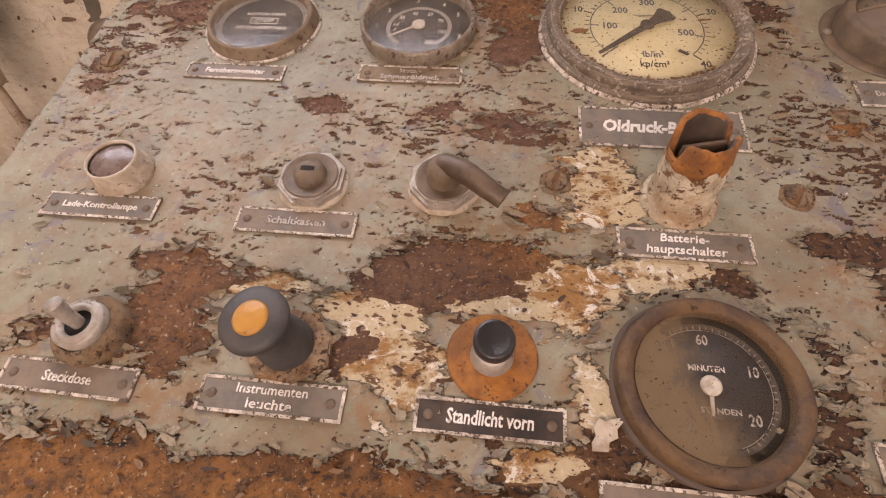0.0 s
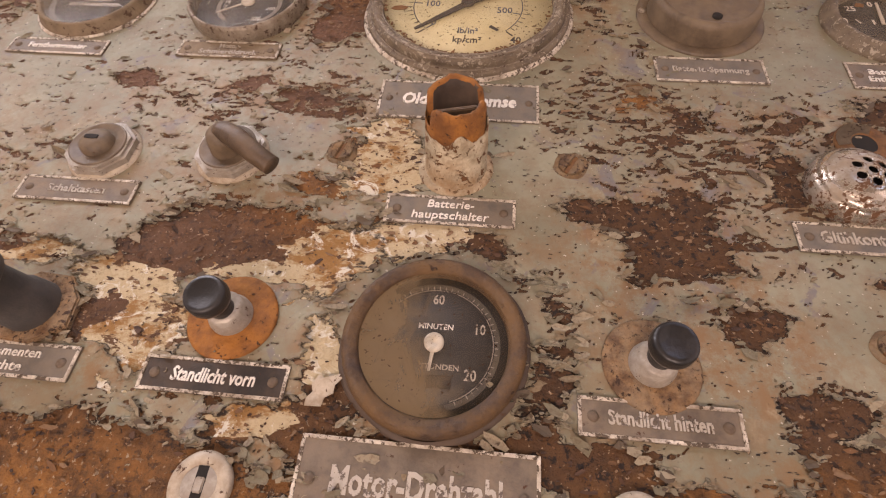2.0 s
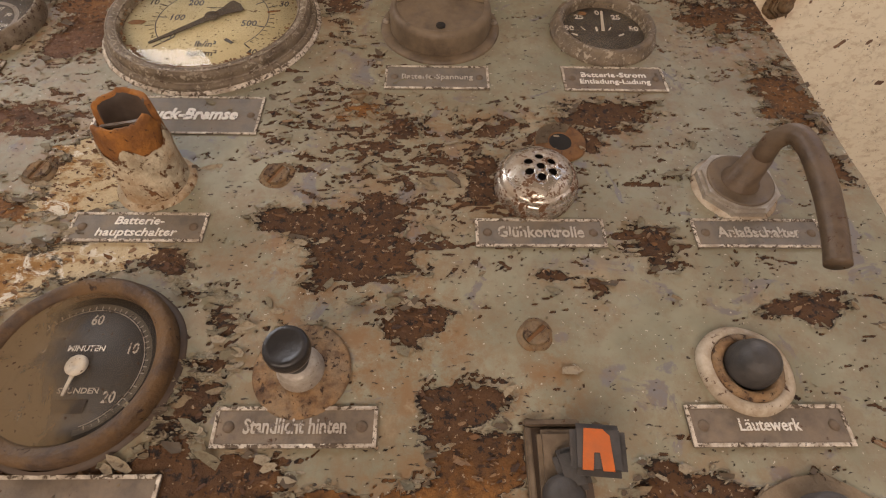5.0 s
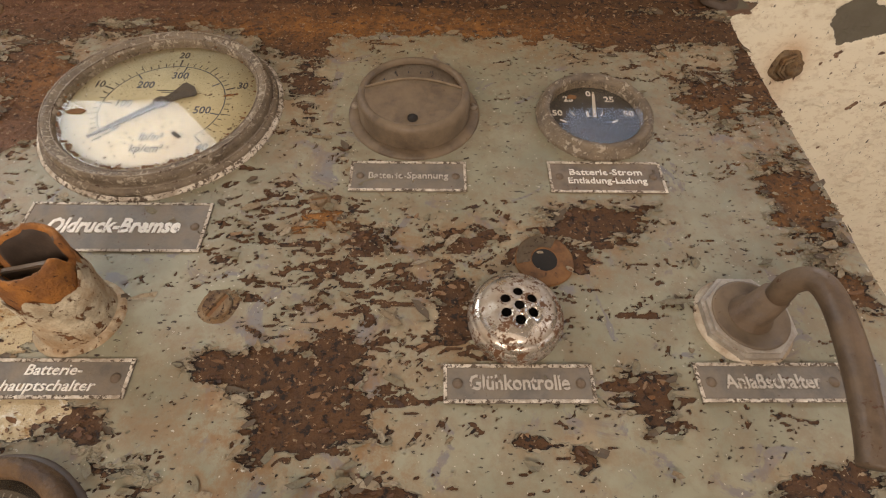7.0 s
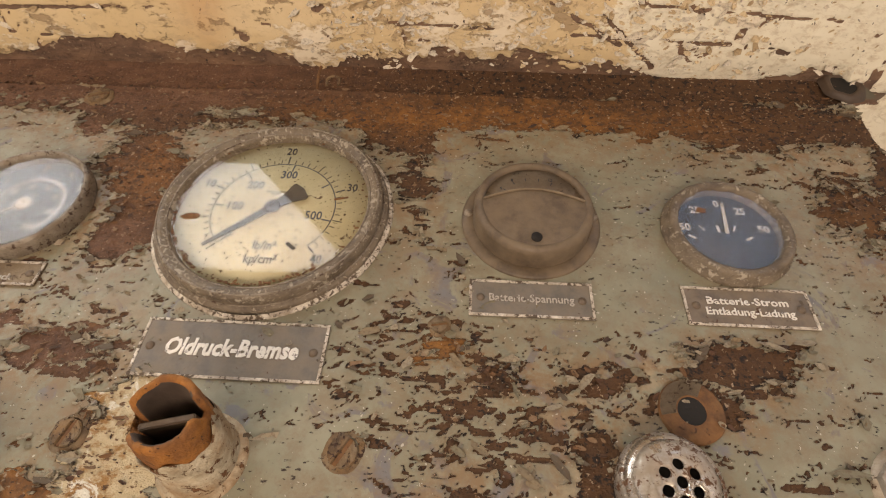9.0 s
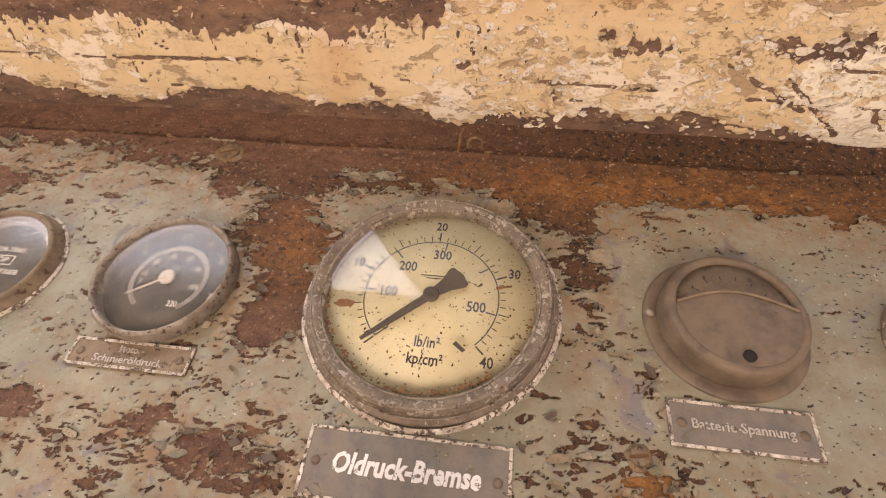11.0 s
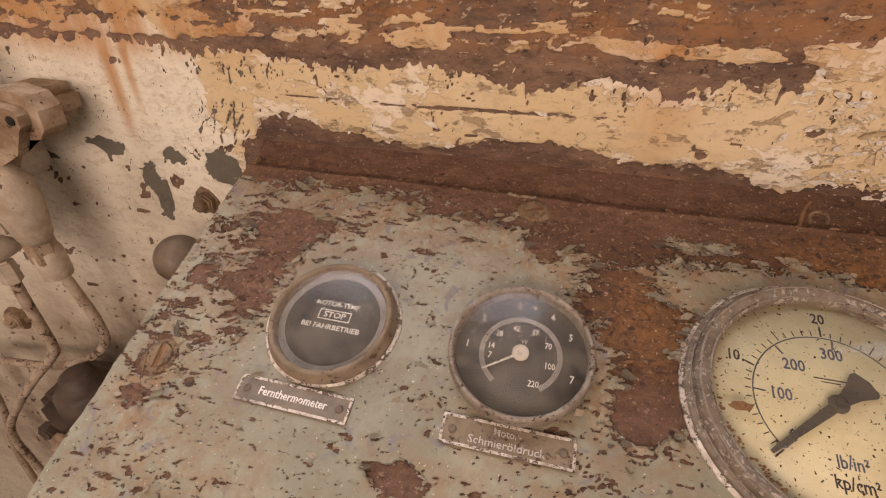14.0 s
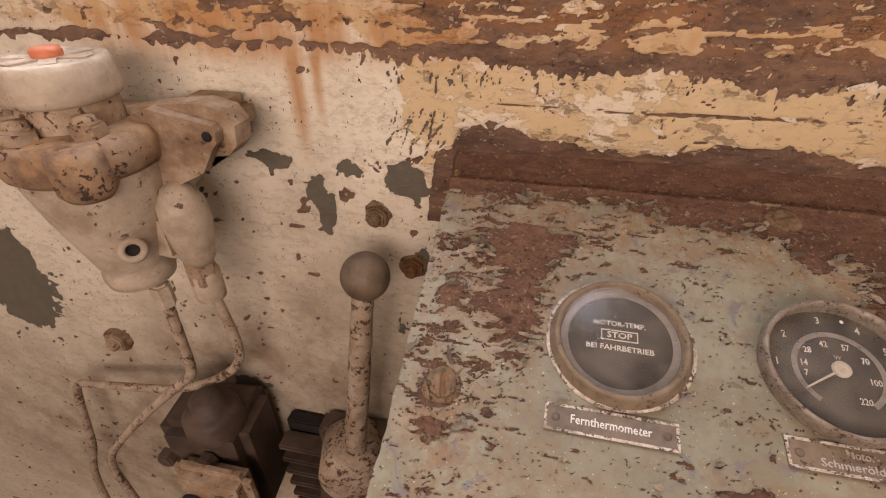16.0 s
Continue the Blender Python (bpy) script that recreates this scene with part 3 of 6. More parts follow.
ORANGE = [(-0.22, -0.315, 0.25, 0.055, 0, 1.0), (0.14, -0.272, 0.06, 0.02, 0, 0.8), (0.12, 0.085, 0.15, 0.02, 0, 0.75), (-0.245, -0.20, 0.04, 0.04, 0, 0.55), (-0.055, -0.145, 0.05, 0.03, 0, 0.8), (0.098, -0.076, 0.010, 0.008, 0, 1.0), (0.33, -0.05, 0.05, 0.08, 0, 0.35), (-0.08, 0.03, 0.03, 0.03, 0, 0.6)]
STAINED = [(0.085, -0.195, 0.045, 0.045, 0, 0.7), (0.185, -0.235, 0.012, 0.030, 0, 0.8), (-0.02, -0.265, 0.06, 0.03, 0, 0.9), (0.13, -0.215, 0.05, 0.02, 0, 0.5), (-0.20, -0.13, 0.12, 0.04, 0, 0.45), (-0.30, -0.10, 0.05, 0.06, 0, 0.4), (-0.14, -0.05, 0.05, 0.05, 0, 0.4)]
DENSE = [(0.125, -0.095, 0.075, 0.045, -8, 1.0), (0.165, -0.125, 0.03, 0.035, 0, 0.8), (0.115, -0.155, 0.05, 0.045, 0, 0.5), (0.23, -0.085, 0.06, 0.03, 0, 0.5), (0.30, 0.02, 0.05, 0.06, 0, 0.8), (-0.09, -0.085, 0.07, 0.03, 0, 0.7), (-0.10, 0.02, 0.05, 0.05, 0, 0.7), (-0.33, 0.0, 0.04, 0.12, 0, 0.8), (-0.25, 0.07, 0.09, 0.03, 0, 0.9), (0.08, -0.01, 0.03, 0.06, 0, 0.6), (-0.20, -0.11, 0.10, 0.05, 0, 0.25), (0.16, 0.06, 0.12, 0.02, 0, 0.5)]
warp = fbm(gx * 60, gy * 60, 3, 3) * 0.0050 + 0.0045 * fbm(gx * 35, gy * 420, 11, 3)
wx, wy = gx + warp, gy + fbm(gx * 60, gy * 90, 9, 4) * 0.0042
rusty = spots(wx, wy, RUST_LOW) + spots(wx, wy, RUST_GRIME) + spots(wx, wy, RUST_EAST) + spots(wx, wy, RUST_WEST) + spots(wx, wy, RUST_NORTH)
creamy = spots(wx, wy, CREAM)
bare = rusty - spots(wx, wy, KEEP)
dense = np.clip(spots(gx, gy, DENSE), 0, 1.2)
layered = fbm(wx * 38, wy * 95, 21, 6, 0.68)
patchy = np.clip(0.5 + 0.5 * fbm(gx * 13, gy * 13, 77, 3), 0, 1)
torn = fbm(wx * 95, wy * 330, 40, 5, 0.66)
chips = np.clip(torn - 0.93 + 0.32 * patchy + 0.55 * dense - 0.25 * np.clip(layered, -1, 1) + 0.35 * np.clip(bare, 0, 1), 0, 1)
specks = np.clip(fbm(wx * 260, wy * 560, 47, 3, 0.6) - 0.93 + 0.24 * patchy + 0.15 * dense, 0, 1)
islands = np.clip(fbm(wx * 70, wy * 170, 52, 4, 0.65) - 0.85, 0, 1) * np.clip(bare - 0.3, 0, 1)
coat = 0.62 - 0.98 * bare + 0.30 * layered - 3.4 * chips * (1 - 0.6 * np.clip(creamy, 0, 1)) - 3.4 * specks + 3.0 * islands - 1.3 * np.clip((gy - 0.112) / 0.012, 0, 1)
cream = 1.3 * creamy - 0.48 + 0.30 * fbm(wx * 70, wy * 90, 60, 5)
coat = coat - 0.95 * creamy
coat = coat + 1.5 * np.exp(-(((gy - 0.1062 - 0.0012 * fbm(gx * 20, gx * 0, 8, 3)) / 0.0011) ** 2)) * np.clip(0.25 + fbm(gx * 30, gy * 60, 33, 4), 0, 1)
stain = np.clip(spots(gx, gy, [(cx, cy, 1.6 * rx, 1.8 * ry, d, 0.55) for cx, cy, rx, ry, d, a in RUST_LOW + RUST_EAST + RUST_WEST + RUST_NORTH]) + spots(gx, gy, CREAM) + 0.35 * dense + spots(gx, gy, STAINED), 0, 0.9)
# paler rust by region; the last term paints the veil over the west side
dusty = np.clip((gy - 0.075) / 0.03, 0, 1) * np.clip((0.10 - gx) / 0.16, 0, 1) + np.clip(spots(gx, gy, RUST_WEST), 0, 0.55) + 0.45 * np.clip((-0.02 - gx) / 0.10, 0, 1) * np.clip((gy + 0.24) / 0.03, 0, 1)
lift = np.clip(coat * 12, 0, 1)
curl = np.clip(0.5 + 0.9 * fbm(gx * 45, gy * 70, 95, 3), 0, 1)
gz = 0.0006 * lift + (0.0004 + 0.0011 * curl) * np.clip(1 - np.abs(coat - 0.07) * 8, 0, 1) + 0.00035 * fbm(gx * 300, gy * 300, 90, 3) * (1 - 0.75 * lift)
gz = gz + 0.0004 * fbm(gx * 9, gy * 9, 5, 2)
fold = np.clip((gy - 0.108) / 0.034, 0, 1)
gz = gz + 0.0016 * np.exp(-(((gy - 0.1065 - 0.0012 * fbm(gx * 20, gx * 0, 8, 3)) / 0.0018) ** 2)) - 0.0050 * np.clip(fold * 5, 0, 1) + 0.004 * fold**1.6
ragged = 0.0006 * fbm(gy * 90, gx * 0 + 3, 14, 4)
side = np.clip((np.abs(gx) - 0.345) / 0.012, 0, 1)
gxx = gx + ragged * side
corner = np.clip(gx - 0.330, 0, 1) ** 2 + np.clip(gy - 0.120, 0, 1) ** 2
gzz = gz - 0.012 * np.clip((np.sqrt(corner) - 0.022) / 0.006, 0, 1) * (gx > 0.33) * (gy > 0.12)
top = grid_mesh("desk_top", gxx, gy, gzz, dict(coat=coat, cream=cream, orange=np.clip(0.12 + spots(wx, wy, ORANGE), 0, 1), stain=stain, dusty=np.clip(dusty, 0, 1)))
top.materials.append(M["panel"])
desk = thing("control_desk", "sloping steel control desk with flaking grey-green paint and rust", "desk", PANEL)
top_ob = new("desk_top", top)
top_ob.parent = desk
tagged(top_ob, "grey-green paint peeling off brown rust")
part("side_panel", box(-0.3575, -0.3535, -0.36, 0.118, -0.75, -0.0016, 0.0008), "rust_pale", desk)
part("side_panel", box(0.3505, 0.3545, -0.36, 0.105, -0.75, -0.0016, 0.0008), "rust_pale", desk)
part("front_panel", box(-0.3530, 0.3500, -0.3595, -0.3555, -0.75, -0.0016, 0.0008), "rust", desk)

# ---- the wall behind the desk ----
wgx, wgz = np.meshgrid(np.concatenate([np.arange(-1.45, -0.47, 0.004), np.arange(-0.47, 0.47, 0.0014), np.arange(0.47, 1.0, 0.004)]), np.concatenate([np.arange(0.15, 1.0, 0.004), np.arange(1.0, 1.16, 0.0014), np.arange(1.16, 1.2225, 0.003)]))
wwx, wwz = wgx + 0.008 * fbm(wgx * 30, wgz * 30, 103, 4), wgz + 0.006 * fbm(wgx * 45, wgz * 45, 109, 4)
W_RUST = [(0.10, 1.101, 0.030, 0.006, 0, 1.0), (0.20, 1.104, 0.05, 0.008, 0, 0.9), (0.06, 1.150, 0.16, 0.016, 0, 1.2), (-0.47, 1.132, 0.08, 0.006, 0, 0.9), (0.33, 1.035, 0.05, 0.010, 0, 1.0),
          (-0.60, 1.130, 0.12, 0.004, -2, 0.7), (-0.60, 1.158, 0.22, 0.012, 1, 1.25), (-0.50, 1.144, 0.06, 0.008, 0, 0.8), (0.30, 1.15, 0.2, 0.02, 0, 0.8), (-0.15, 1.20, 0.6, 0.02, 0, 1.0), (0.338, 1.047, 0.016, 0.010, 0, 1.5)]
W_GREY = [(-0.88, 0.85, 0.06, 0.085, 0, 1.4), (-0.466, 0.990, 0.010, 0.030, 12, 1.2), (-0.440, 1.030, 0.014, 0.007, 0, 1.1), (-0.398, 1.015, 0.022, 0.018, 0, 1.3), (-0.588, 1.017, 0.016, 0.008, 0, 1.0), (-0.515, 1.027, 0.028, 0.008, 0, 1.0),
          (-0.60, 0.735, 0.03, 0.018, 0, 1.0), (0.475, 1.03, 0.028, 0.016, -20, 1.3), (-0.38, 0.935, 0.018, 0.03, 0, 0.9), (-0.74, 0.97, 0.02, 0.03, 0, 0.9), (0.36, 1.040, 0.03, 0.010, 0, 1.0), (-0.70, 0.70, 0.02, 0.02, 0, 0.6), (-0.41, 0.85, 0.02, 0.03, 0, 0.7)]
CUTS = [(-0.354, 1.0845, -0.24, 1.083, 0.0012), (-0.24, 1.083, -0.113, 1.085, 0.0016), (-0.20, 1.066, -0.10, 1.058, 0.001), (0.05, 1.078, 0.12, 1.076, 0.0014), (0.153, 1.093, 0.205, 1.067, 0.0022), (0.171, 1.073, 0.275, 1.069, 0.0016),
        (0.14, 1.062, 0.20, 1.050, 0.002), (0.19, 1.085, 0.23, 1.052, 0.0022), (0.243, 1.066, 0.262, 1.050, 0.002), (0.21, 1.092, 0.34, 1.084, 0.0015), (0.07, 1.068, 0.09, 1.066, 0.0014)]
for i in range(16):
    x0 = -0.412 + 0.0032 * i + 0.001 * math.sin(5 * i)
    CUTS.append((x0, 1.042 + 0.008 * (i % 3), x0 + 0.006 + 0.002 * (i % 4), 1.072 + 0.006 * math.sin(2.3 * i), 0.0009))
rng = random.Random(4)
for i in range(34):
    x0, z0 = rng.uniform(-0.42, -0.15), rng.uniform(1.100, 1.112)
    CUTS.append((x0, z0, x0 + rng.uniform(-0.001, 0.003), z0 - rng.uniform(0.004, 0.012), 0.0009))
for i in range(9):
    x0, z0 = rng.uniform(-0.78, -0.66), rng.uniform(0.9, 0.97)
    CUTS.append((x0, z0, x0 + rng.uniform(0.004, 0.012), z0 - rng.uniform(0.02, 0.05), 0.003))
for i in range(70):
    x0, z0 = rng.uniform(-0.42, 0.02), rng.uniform(1.099, 1.110)
    CUTS.append((x0, z0, x0 + rng.uniform(-0.0015, 0.003), z0 - rng.uniform(0.003, 0.011), rng.uniform(0.0004, 0.0009)))
for i in range(16):
    x0, z0 = rng.uniform(-0.34, 0.30), rng.uniform(1.055, 1.095)
    CUTS.append((x0, z0, x0 + rng.uniform(-0.004, 0.008), z0 - rng.uniform(-0.002, 0.007), rng.uniform(0.0006, 0.0012)))
finger = 0.0045 * fbm(wgx * 230, wgz * 14, 171, 3) * np.clip((wgz - 1.085) / 0.012, 0, 1)
wbare, wgrey = spots(wwx, wwz + finger, W_RUST), spots(wwx, wwz, W_GREY)
# ragged tops of the rust in the joint, and the foot of the brown band above the yellow paint
joint_top = np.interp(wgx, [-0.385, -0.374, -0.352, -0.336, -0.310, -0.263, -0.230, -0.195, -0.142, -0.114, -0.098, -0.05, -0.028, -0.008, 0.006, 0.025, 0.035, 0.070, 0.12, 0.142, 0.178, 0.20, 0.242, 0.33, 0.40],
                      [0.96, 1.045, 1.064, 1.075, 1.064, 1.056, 1.052, 1.062, 1.066, 1.063, 1.056, 1.060, 1.058, 1.047, 1.048, 1.058, 1.061, 1.057, 1.057, 1.064, 1.052, 1.058, 1.044, 1.042, 0.96])
band_foot = np.interp(wgx, [-0.43, -0.40, -0.346, -0.305, -0.27, -0.22, -0.18, -0.148, -0.115, -0.095, -0.068, -0.046, -0.02, -0.008, 0.02], [1.112, 1.105, 1.111, 1.102, 1.104, 1.107, 1.099, 1.098, 1.107, 1.101, 1.096, 1.109, 1.105, 1.118, 1.14])
scuff = 1.5 * np.clip(fbm(wwx * 45, wwz * 150, 195, 6, 0.68) - 0.42, 0, 1)
scallop = 0.0030 * np.abs(fbm(wgx * 75, wgz * 20, 185, 3)) + 0.0022 * fbm(wgx * 160, wgz * 120, 187, 4)
wbare = wbare + (1.5 - 0.45 * scuff) * np.clip((joint_top + scallop - wgz) / 0.004, 0, 1) * (wgz > 0.99) * (np.abs(wgx) < 0.40)
wbare = wbare + (1.35 - scuff) * np.clip((wgz - band_foot + finger + 0.0015 * fbm(wgx * 120, wgz * 60, 189, 4)) / 0.004, 0, 1) * np.clip((1.1225 + 0.003 * fbm(wgx * 50, wgz * 30, 191, 3) - wgz) / 0.003, 0, 1)
wbare = wbare + (1.25 - 1.6 * scuff) * np.clip((wgz - 1.1265 - 0.003 * fbm(wgx * 40, wgz * 30, 193, 4)) / 0.004, 0, 1) * np.clip((0.02 - wgx) / 0.03, 0, 1) * np.clip((wgx + 0.42) / 0.03, 0, 1)
wbare = wbare + 1.3 * np.clip(0.25 + 1.4 * fbm(wwx * 45, wwz * 90, 197, 4), 0, 1) * np.exp(-(((wgz - 1.1245) / 0.004) ** 2)) * np.clip((wgx + 0.40) / 0.05, 0, 1) * np.clip((0.0 - wgx) / 0.03, 0, 1)
wlayer = fbm(wwx * 26, wwz * 40, 121, 6, 0.66)
wchips = np.clip(fbm(wwx * 95, wwz * 120, 140, 3, 0.6) - 0.78 + 0.12 * (wgx < -0.38) - 0.2 * wlayer, 0, 1)
wcoat = 0.72 - 1.0 * wbare - 1.05 * wgrey + 0.32 * wlayer - 2.6 * wchips
cuts = strokes(wgx + 0.0012 * fbm(wgx * 200, wgz * 200, 131, 2), wgz + 0.0008 * fbm(wgx * 160, wgz * 160, 133, 2), CUTS)
wcoat = wcoat + 2.2 * np.clip(fbm(wwx * 38, wgz * 190, 177, 5, 0.65) - 0.10, 0, 1) * np.exp(-(((wgz - 1.139) / 0.010) ** 2))
wcoat = wcoat + 1.4 * np.clip(fbm(wwx * 30, wgz * 120, 181, 5, 0.65) - 0.05, 0, 1) * np.clip((wgz - 1.155) / 0.01, 0, 1)
wcoat = wcoat - 1.9 * cuts * np.clip(0.75 + 0.6 * fbm(wgx * 80, wgz * 80, 137, 2), 0, 1)
tint = np.clip((wgx + 0.43) / 0.06, 0, 1) * np.clip((0.30 - wgx) / 0.16, 0, 1) * np.clip((wgz - 1.0) / 0.03, 0, 1)
tint = tint * np.clip(0.85 + 0.35 * fbm(wgx * 14, wgz * 22, 161, 4), 0, 1)
tint = np.clip(tint + 0.62 * np.clip((wgz - 1.105) / 0.03, 0, 1), 0, 1)
wy0 = 0.124 + 0.009 * np.exp(-((wgz - 1.035) / 0.02) ** 2) * (np.abs(wgx) < 0.36) - 0.0009 * np.clip(wcoat * 12, 0, 1) + 0.0003 * fbm(wgx * 200, wgz * 200, 150, 3) + 0.002 * fbm(wgx * 5, wgz * 5, 151, 2)
streak = spots(wgx, wgz, [(-0.478, 1.085, 0.006, 0.045, 0, 1.0), (-0.461, 1.095, 0.004, 0.03, 0, 0.8), (-0.08, 1.1, 0.02, 0.04, 0, 0.5), (0.43, 0.985, 0.012, 0.03, 0, 0.4), (-0.766, 0.76, 0.012, 0.03, 0, 0.5), (-0.52, 1.125, 0.16, 0.022, 0, 1.0), (-0.20, 1.13, 0.4, 0.02, 0, 0.6), (0.43, 1.0, 0.022, 0.016, 0, 0.35)])
# dirt plus painted shade, strongest low on the left wall
grime_shade = np.clip(spots(wgx, wgz, [(-0.40, 0.80, 0.25, 0.16, 0, 0.5), (-0.74, 0.55, 0.5, 0.26, 0, 1.0), (-0.49, 0.93, 0.05, 0.12, 0, 0.35), (-0.62, 0.75, 0.12, 0.12, 0, 0.5)]), 0, 1)
wall_me = grid_mesh("wall_front", wgx, wy0, wgz, dict(coat=wcoat, tint=tint, under=np.clip(wgrey * 1.3 - wbare * 1.2 + 0.9 * cuts * (wgx < -0.33) + 0.25 * (wgx < -0.40), 0, 1), orange=np.clip(spots(wgx, wgz, [(-0.25, 1.15, 0.5, 0.03, 0, 0.9), (-0.1, 1.03, 0.5, 0.02, 0, 0.3)]), 0, 1), streak=np.clip(streak, 0, 1), grime_shade=grime_shade))
wall_me.materials.append(M["wall"])
wall = tagged(new("wall_front", wall_me), "steel cab wall with peeling cream and yellow paint over rust", "wall", kind="structure")


def plain(name, bm, material, label, category):
    me = bpy.data.meshes.new(name)
    bmesh.ops.recalc_face_normals(bm, faces=bm.faces)
    bm.to_mesh(me)
    bm.free()
    me.materials.append(M[material])
    return tagged(new(name, me), label, category, kind="structure")


# backing of the front wall, then the window opening over it
plain("wall_front_backing", box(-1.5, 1.2, 0.140, 0.19, 0.0, 1.218), "cab", "outer skin of the steel cab wall", "wall")
plain("wall_front_header", box(-1.5, 1.2, 0.124, 0.19, 1.95, 2.2), "cab", "beige painted wall over the windscreen", "wall")
plain("wall_front_post", box(-1.5, -1.05, 0.124, 0.19, 1.226, 1.948), "cab", "beige painted post beside the windscreen", "wall")
plain("wall_front_post", box(0.88, 1.2, 0.124, 0.19, 1.226, 1.948), "cab", "beige painted post beside the windscreen", "wall")
plain("wall_front_pillar", box(-0.125, 0.300, 0.126, 0.19, 1.2255, 1.949), "cab", "wide beige pillar between the two windscreens", "wall")
plain("window_sill", box(-1.04, 0.87, 0.118, 0.19, 1.2185, 1.225), "cab", "steel sill under the windscreen opening", "window")
for name, x0, x1 in (("wall_west", -1.55, -1.502), ("wall_east", 1.202, 1.25)):
    plain(name, box(x0, x1, -1.65, 0.19, 0.0, 1.15), "cab", "beige painted cab side wall under the window", "wall")
    plain(name, box(x0, x1, -1.65, 0.19, 1.95, 2.2), "cab", "beige painted cab side wall over the window", "wall")
    plain(name, box(x0, x1, -1.65, -1.1, 1.152, 1.948), "cab", "beige painted corner post of the cab", "wall")
    plain(name, box(x0, x1, 0.0, 0.19, 1.152, 1.948), "cab", "beige painted corner post of the cab", "wall")
plain("wall_rear", box(-1.5, 1.2, -1.70, -1.652, 0.0, 1.15), "cab", "beige painted rear cab wall under the window", "wall")
plain("wall_rear", box(-1.5, 1.2, -1.70, -1.652, 1.95, 2.2), "cab", "beige painted rear cab wall over the window", "wall")
plain("wall_rear", box(-1.5, -1.0, -1.70, -1.652, 1.152, 1.948), "cab", "beige painted rear corner post", "wall")
plain("wall_rear", box(1.0, 1.2, -1.70, -1.652, 1.152, 1.948), "cab", "beige painted rear corner post", "wall")
plain("ceiling", box(-1.55, 1.25, -1.70, 0.19, 2.202, 2.25), "cab", "beige painted cab roof", "ceiling")
plain("floor", box(-1.55, 1.25, -1.70, 0.19, -0.05, -0.002), "floor", "dirty steel cab floor", "floor")
plain("ground", box(-60, 60, -60, 60, -1.3, -1.2), "floor", "bare ground outside the cab", "ground")


# ---- nameplates ----
def nameplate(x, y, w, h, lines, label, field="plate", ink="white_ink", size=0.0042, spread=None, turn=0.0, thick=0.0012, slant=0.0, bold=0.03):
    ob = thing("nameplate", label, "nameplate", on_panel(x, y, 0.0003, turn), "nameplates on the desk")
    part("backing", box(-w / 2, w / 2, -h / 2, h / 2, 0, thick, 0.0003), field, ob)
    b = 0.0014
    rim = join(*(box(*r, thick - 0.0002, thick + 0.00035, 0.00012) for r in ((-w / 2, w / 2, h / 2 - b, h / 2), (-w / 2, w / 2, -h / 2, -h / 2 + b),
                                                                      (-w / 2, -w / 2 + b, -h / 2 + b, h / 2 - b), (w / 2 - b, w / 2, -h / 2 + b, h / 2 - b))))
    part("border", rim, "border", ob, "raised pale edge, rubbed and chipped")
    for i, words in enumerate(lines):
        at = (len(lines) - 1) / 2 - i
        long = spread[i] if spread else None
        part("lettering", text(words, size, 0.0004, 0.72, long, slant, bold if size > 0.0045 else 0.012), ink, ob, "", pose(0, at * size * 1.5, thick + 0.0002))
    for s in (-1, 1):
        part("rivet", lathe([(0.0021, 0), (0.0019, 0.0005), (0.0012, 0.0009), (0, 0.001)], 16), "rivet", ob, "", pose(s * (w / 2 - 0.0055), 0, thick))
    return ob


nameplate(-0.250, -0.0485, 0.063, 0.0135, ["Fernthermometer"], "dusty brown enamel nameplate below the temperature gauge", "plate", "white_ink", 0.0042, [0.038], -0.6)
nameplate(-0.1411, -0.0457, 0.0628, 0.0142, ["Motor-", "Schmieröldruck"], "brown nameplate half under the oil gauge rim", "bezel_pale", "dim_ink", 0.0036, [0.013, 0.036])
nameplate(0.0005, -0.0810, 0.087, 0.0285, ["Oldruck-Bremse"], "large grey nameplate below the brake pressure gauge", "plate_grey", "white_ink", 0.0078, [0.0620], slant=0.14, bold=0.05)
nameplate(0.1385, -0.0480, 0.060, 0.0200, ["Batterie-Spannung"], "dusty brown nameplate below the voltmeter", "plate_grey", "dim_ink", 0.0040, [0.041])
nameplate(0.2415, -0.0475, 0.060, 0.0210, ["Batterie-Strom", "Entladung-Ladung"], "brown nameplate below the ammeter", "plate", "white_ink", 0.0038, [0.038, 0.041])
nameplate(-0.288, -0.1530, 0.062, 0.0145, ["Lade-Kontrollampe"], "faded brown nameplate below the charging lamp", "plate_grey", "white_ink", 0.0036, [0.041])
nameplate(-0.183, -0.1550, 0.061, 0.0145, ["Schaltkasten"], "brown nameplate below the key switch", "plate", "dim_ink", 0.0042, [0.030])
nameplate(0.0025, -0.1540, 0.061, 0.0160, ["Batterie-", "hauptschalter"], "grey nameplate below the rusty tube", "plate_grey", "white_ink", 0.0042, [0.022, 0.036], slant=0.14, bold=0.045)
nameplate(0.186, -0.1560, 0.060, 0.0155, ["Glühkontrolle"], "grey nameplate below the perforated dome", "plate_grey", "dim_ink", 0.0058, [0.040])
nameplate(0.288, -0.1555, 0.061, 0.0160, ["Anlaßschalter"], "grey nameplate under the starter crank", "plate_grey", "dim_ink", 0.0056, [0.039])
nameplate(-0.260, -0.2400, 0.061, 0.0140, ["Steckdose"], "rust-stained nameplate below the toggle switch", "plate", "white_ink", 0.0044, [0.022], -1.0)
nameplate(-0.171, -0.2400, 0.061, 0.0145, ["Instrumenten", "leuchte"], "pale worn nameplate below the amber knob", "plate_grey", "white_ink", 0.0038, [0.030, 0.019])
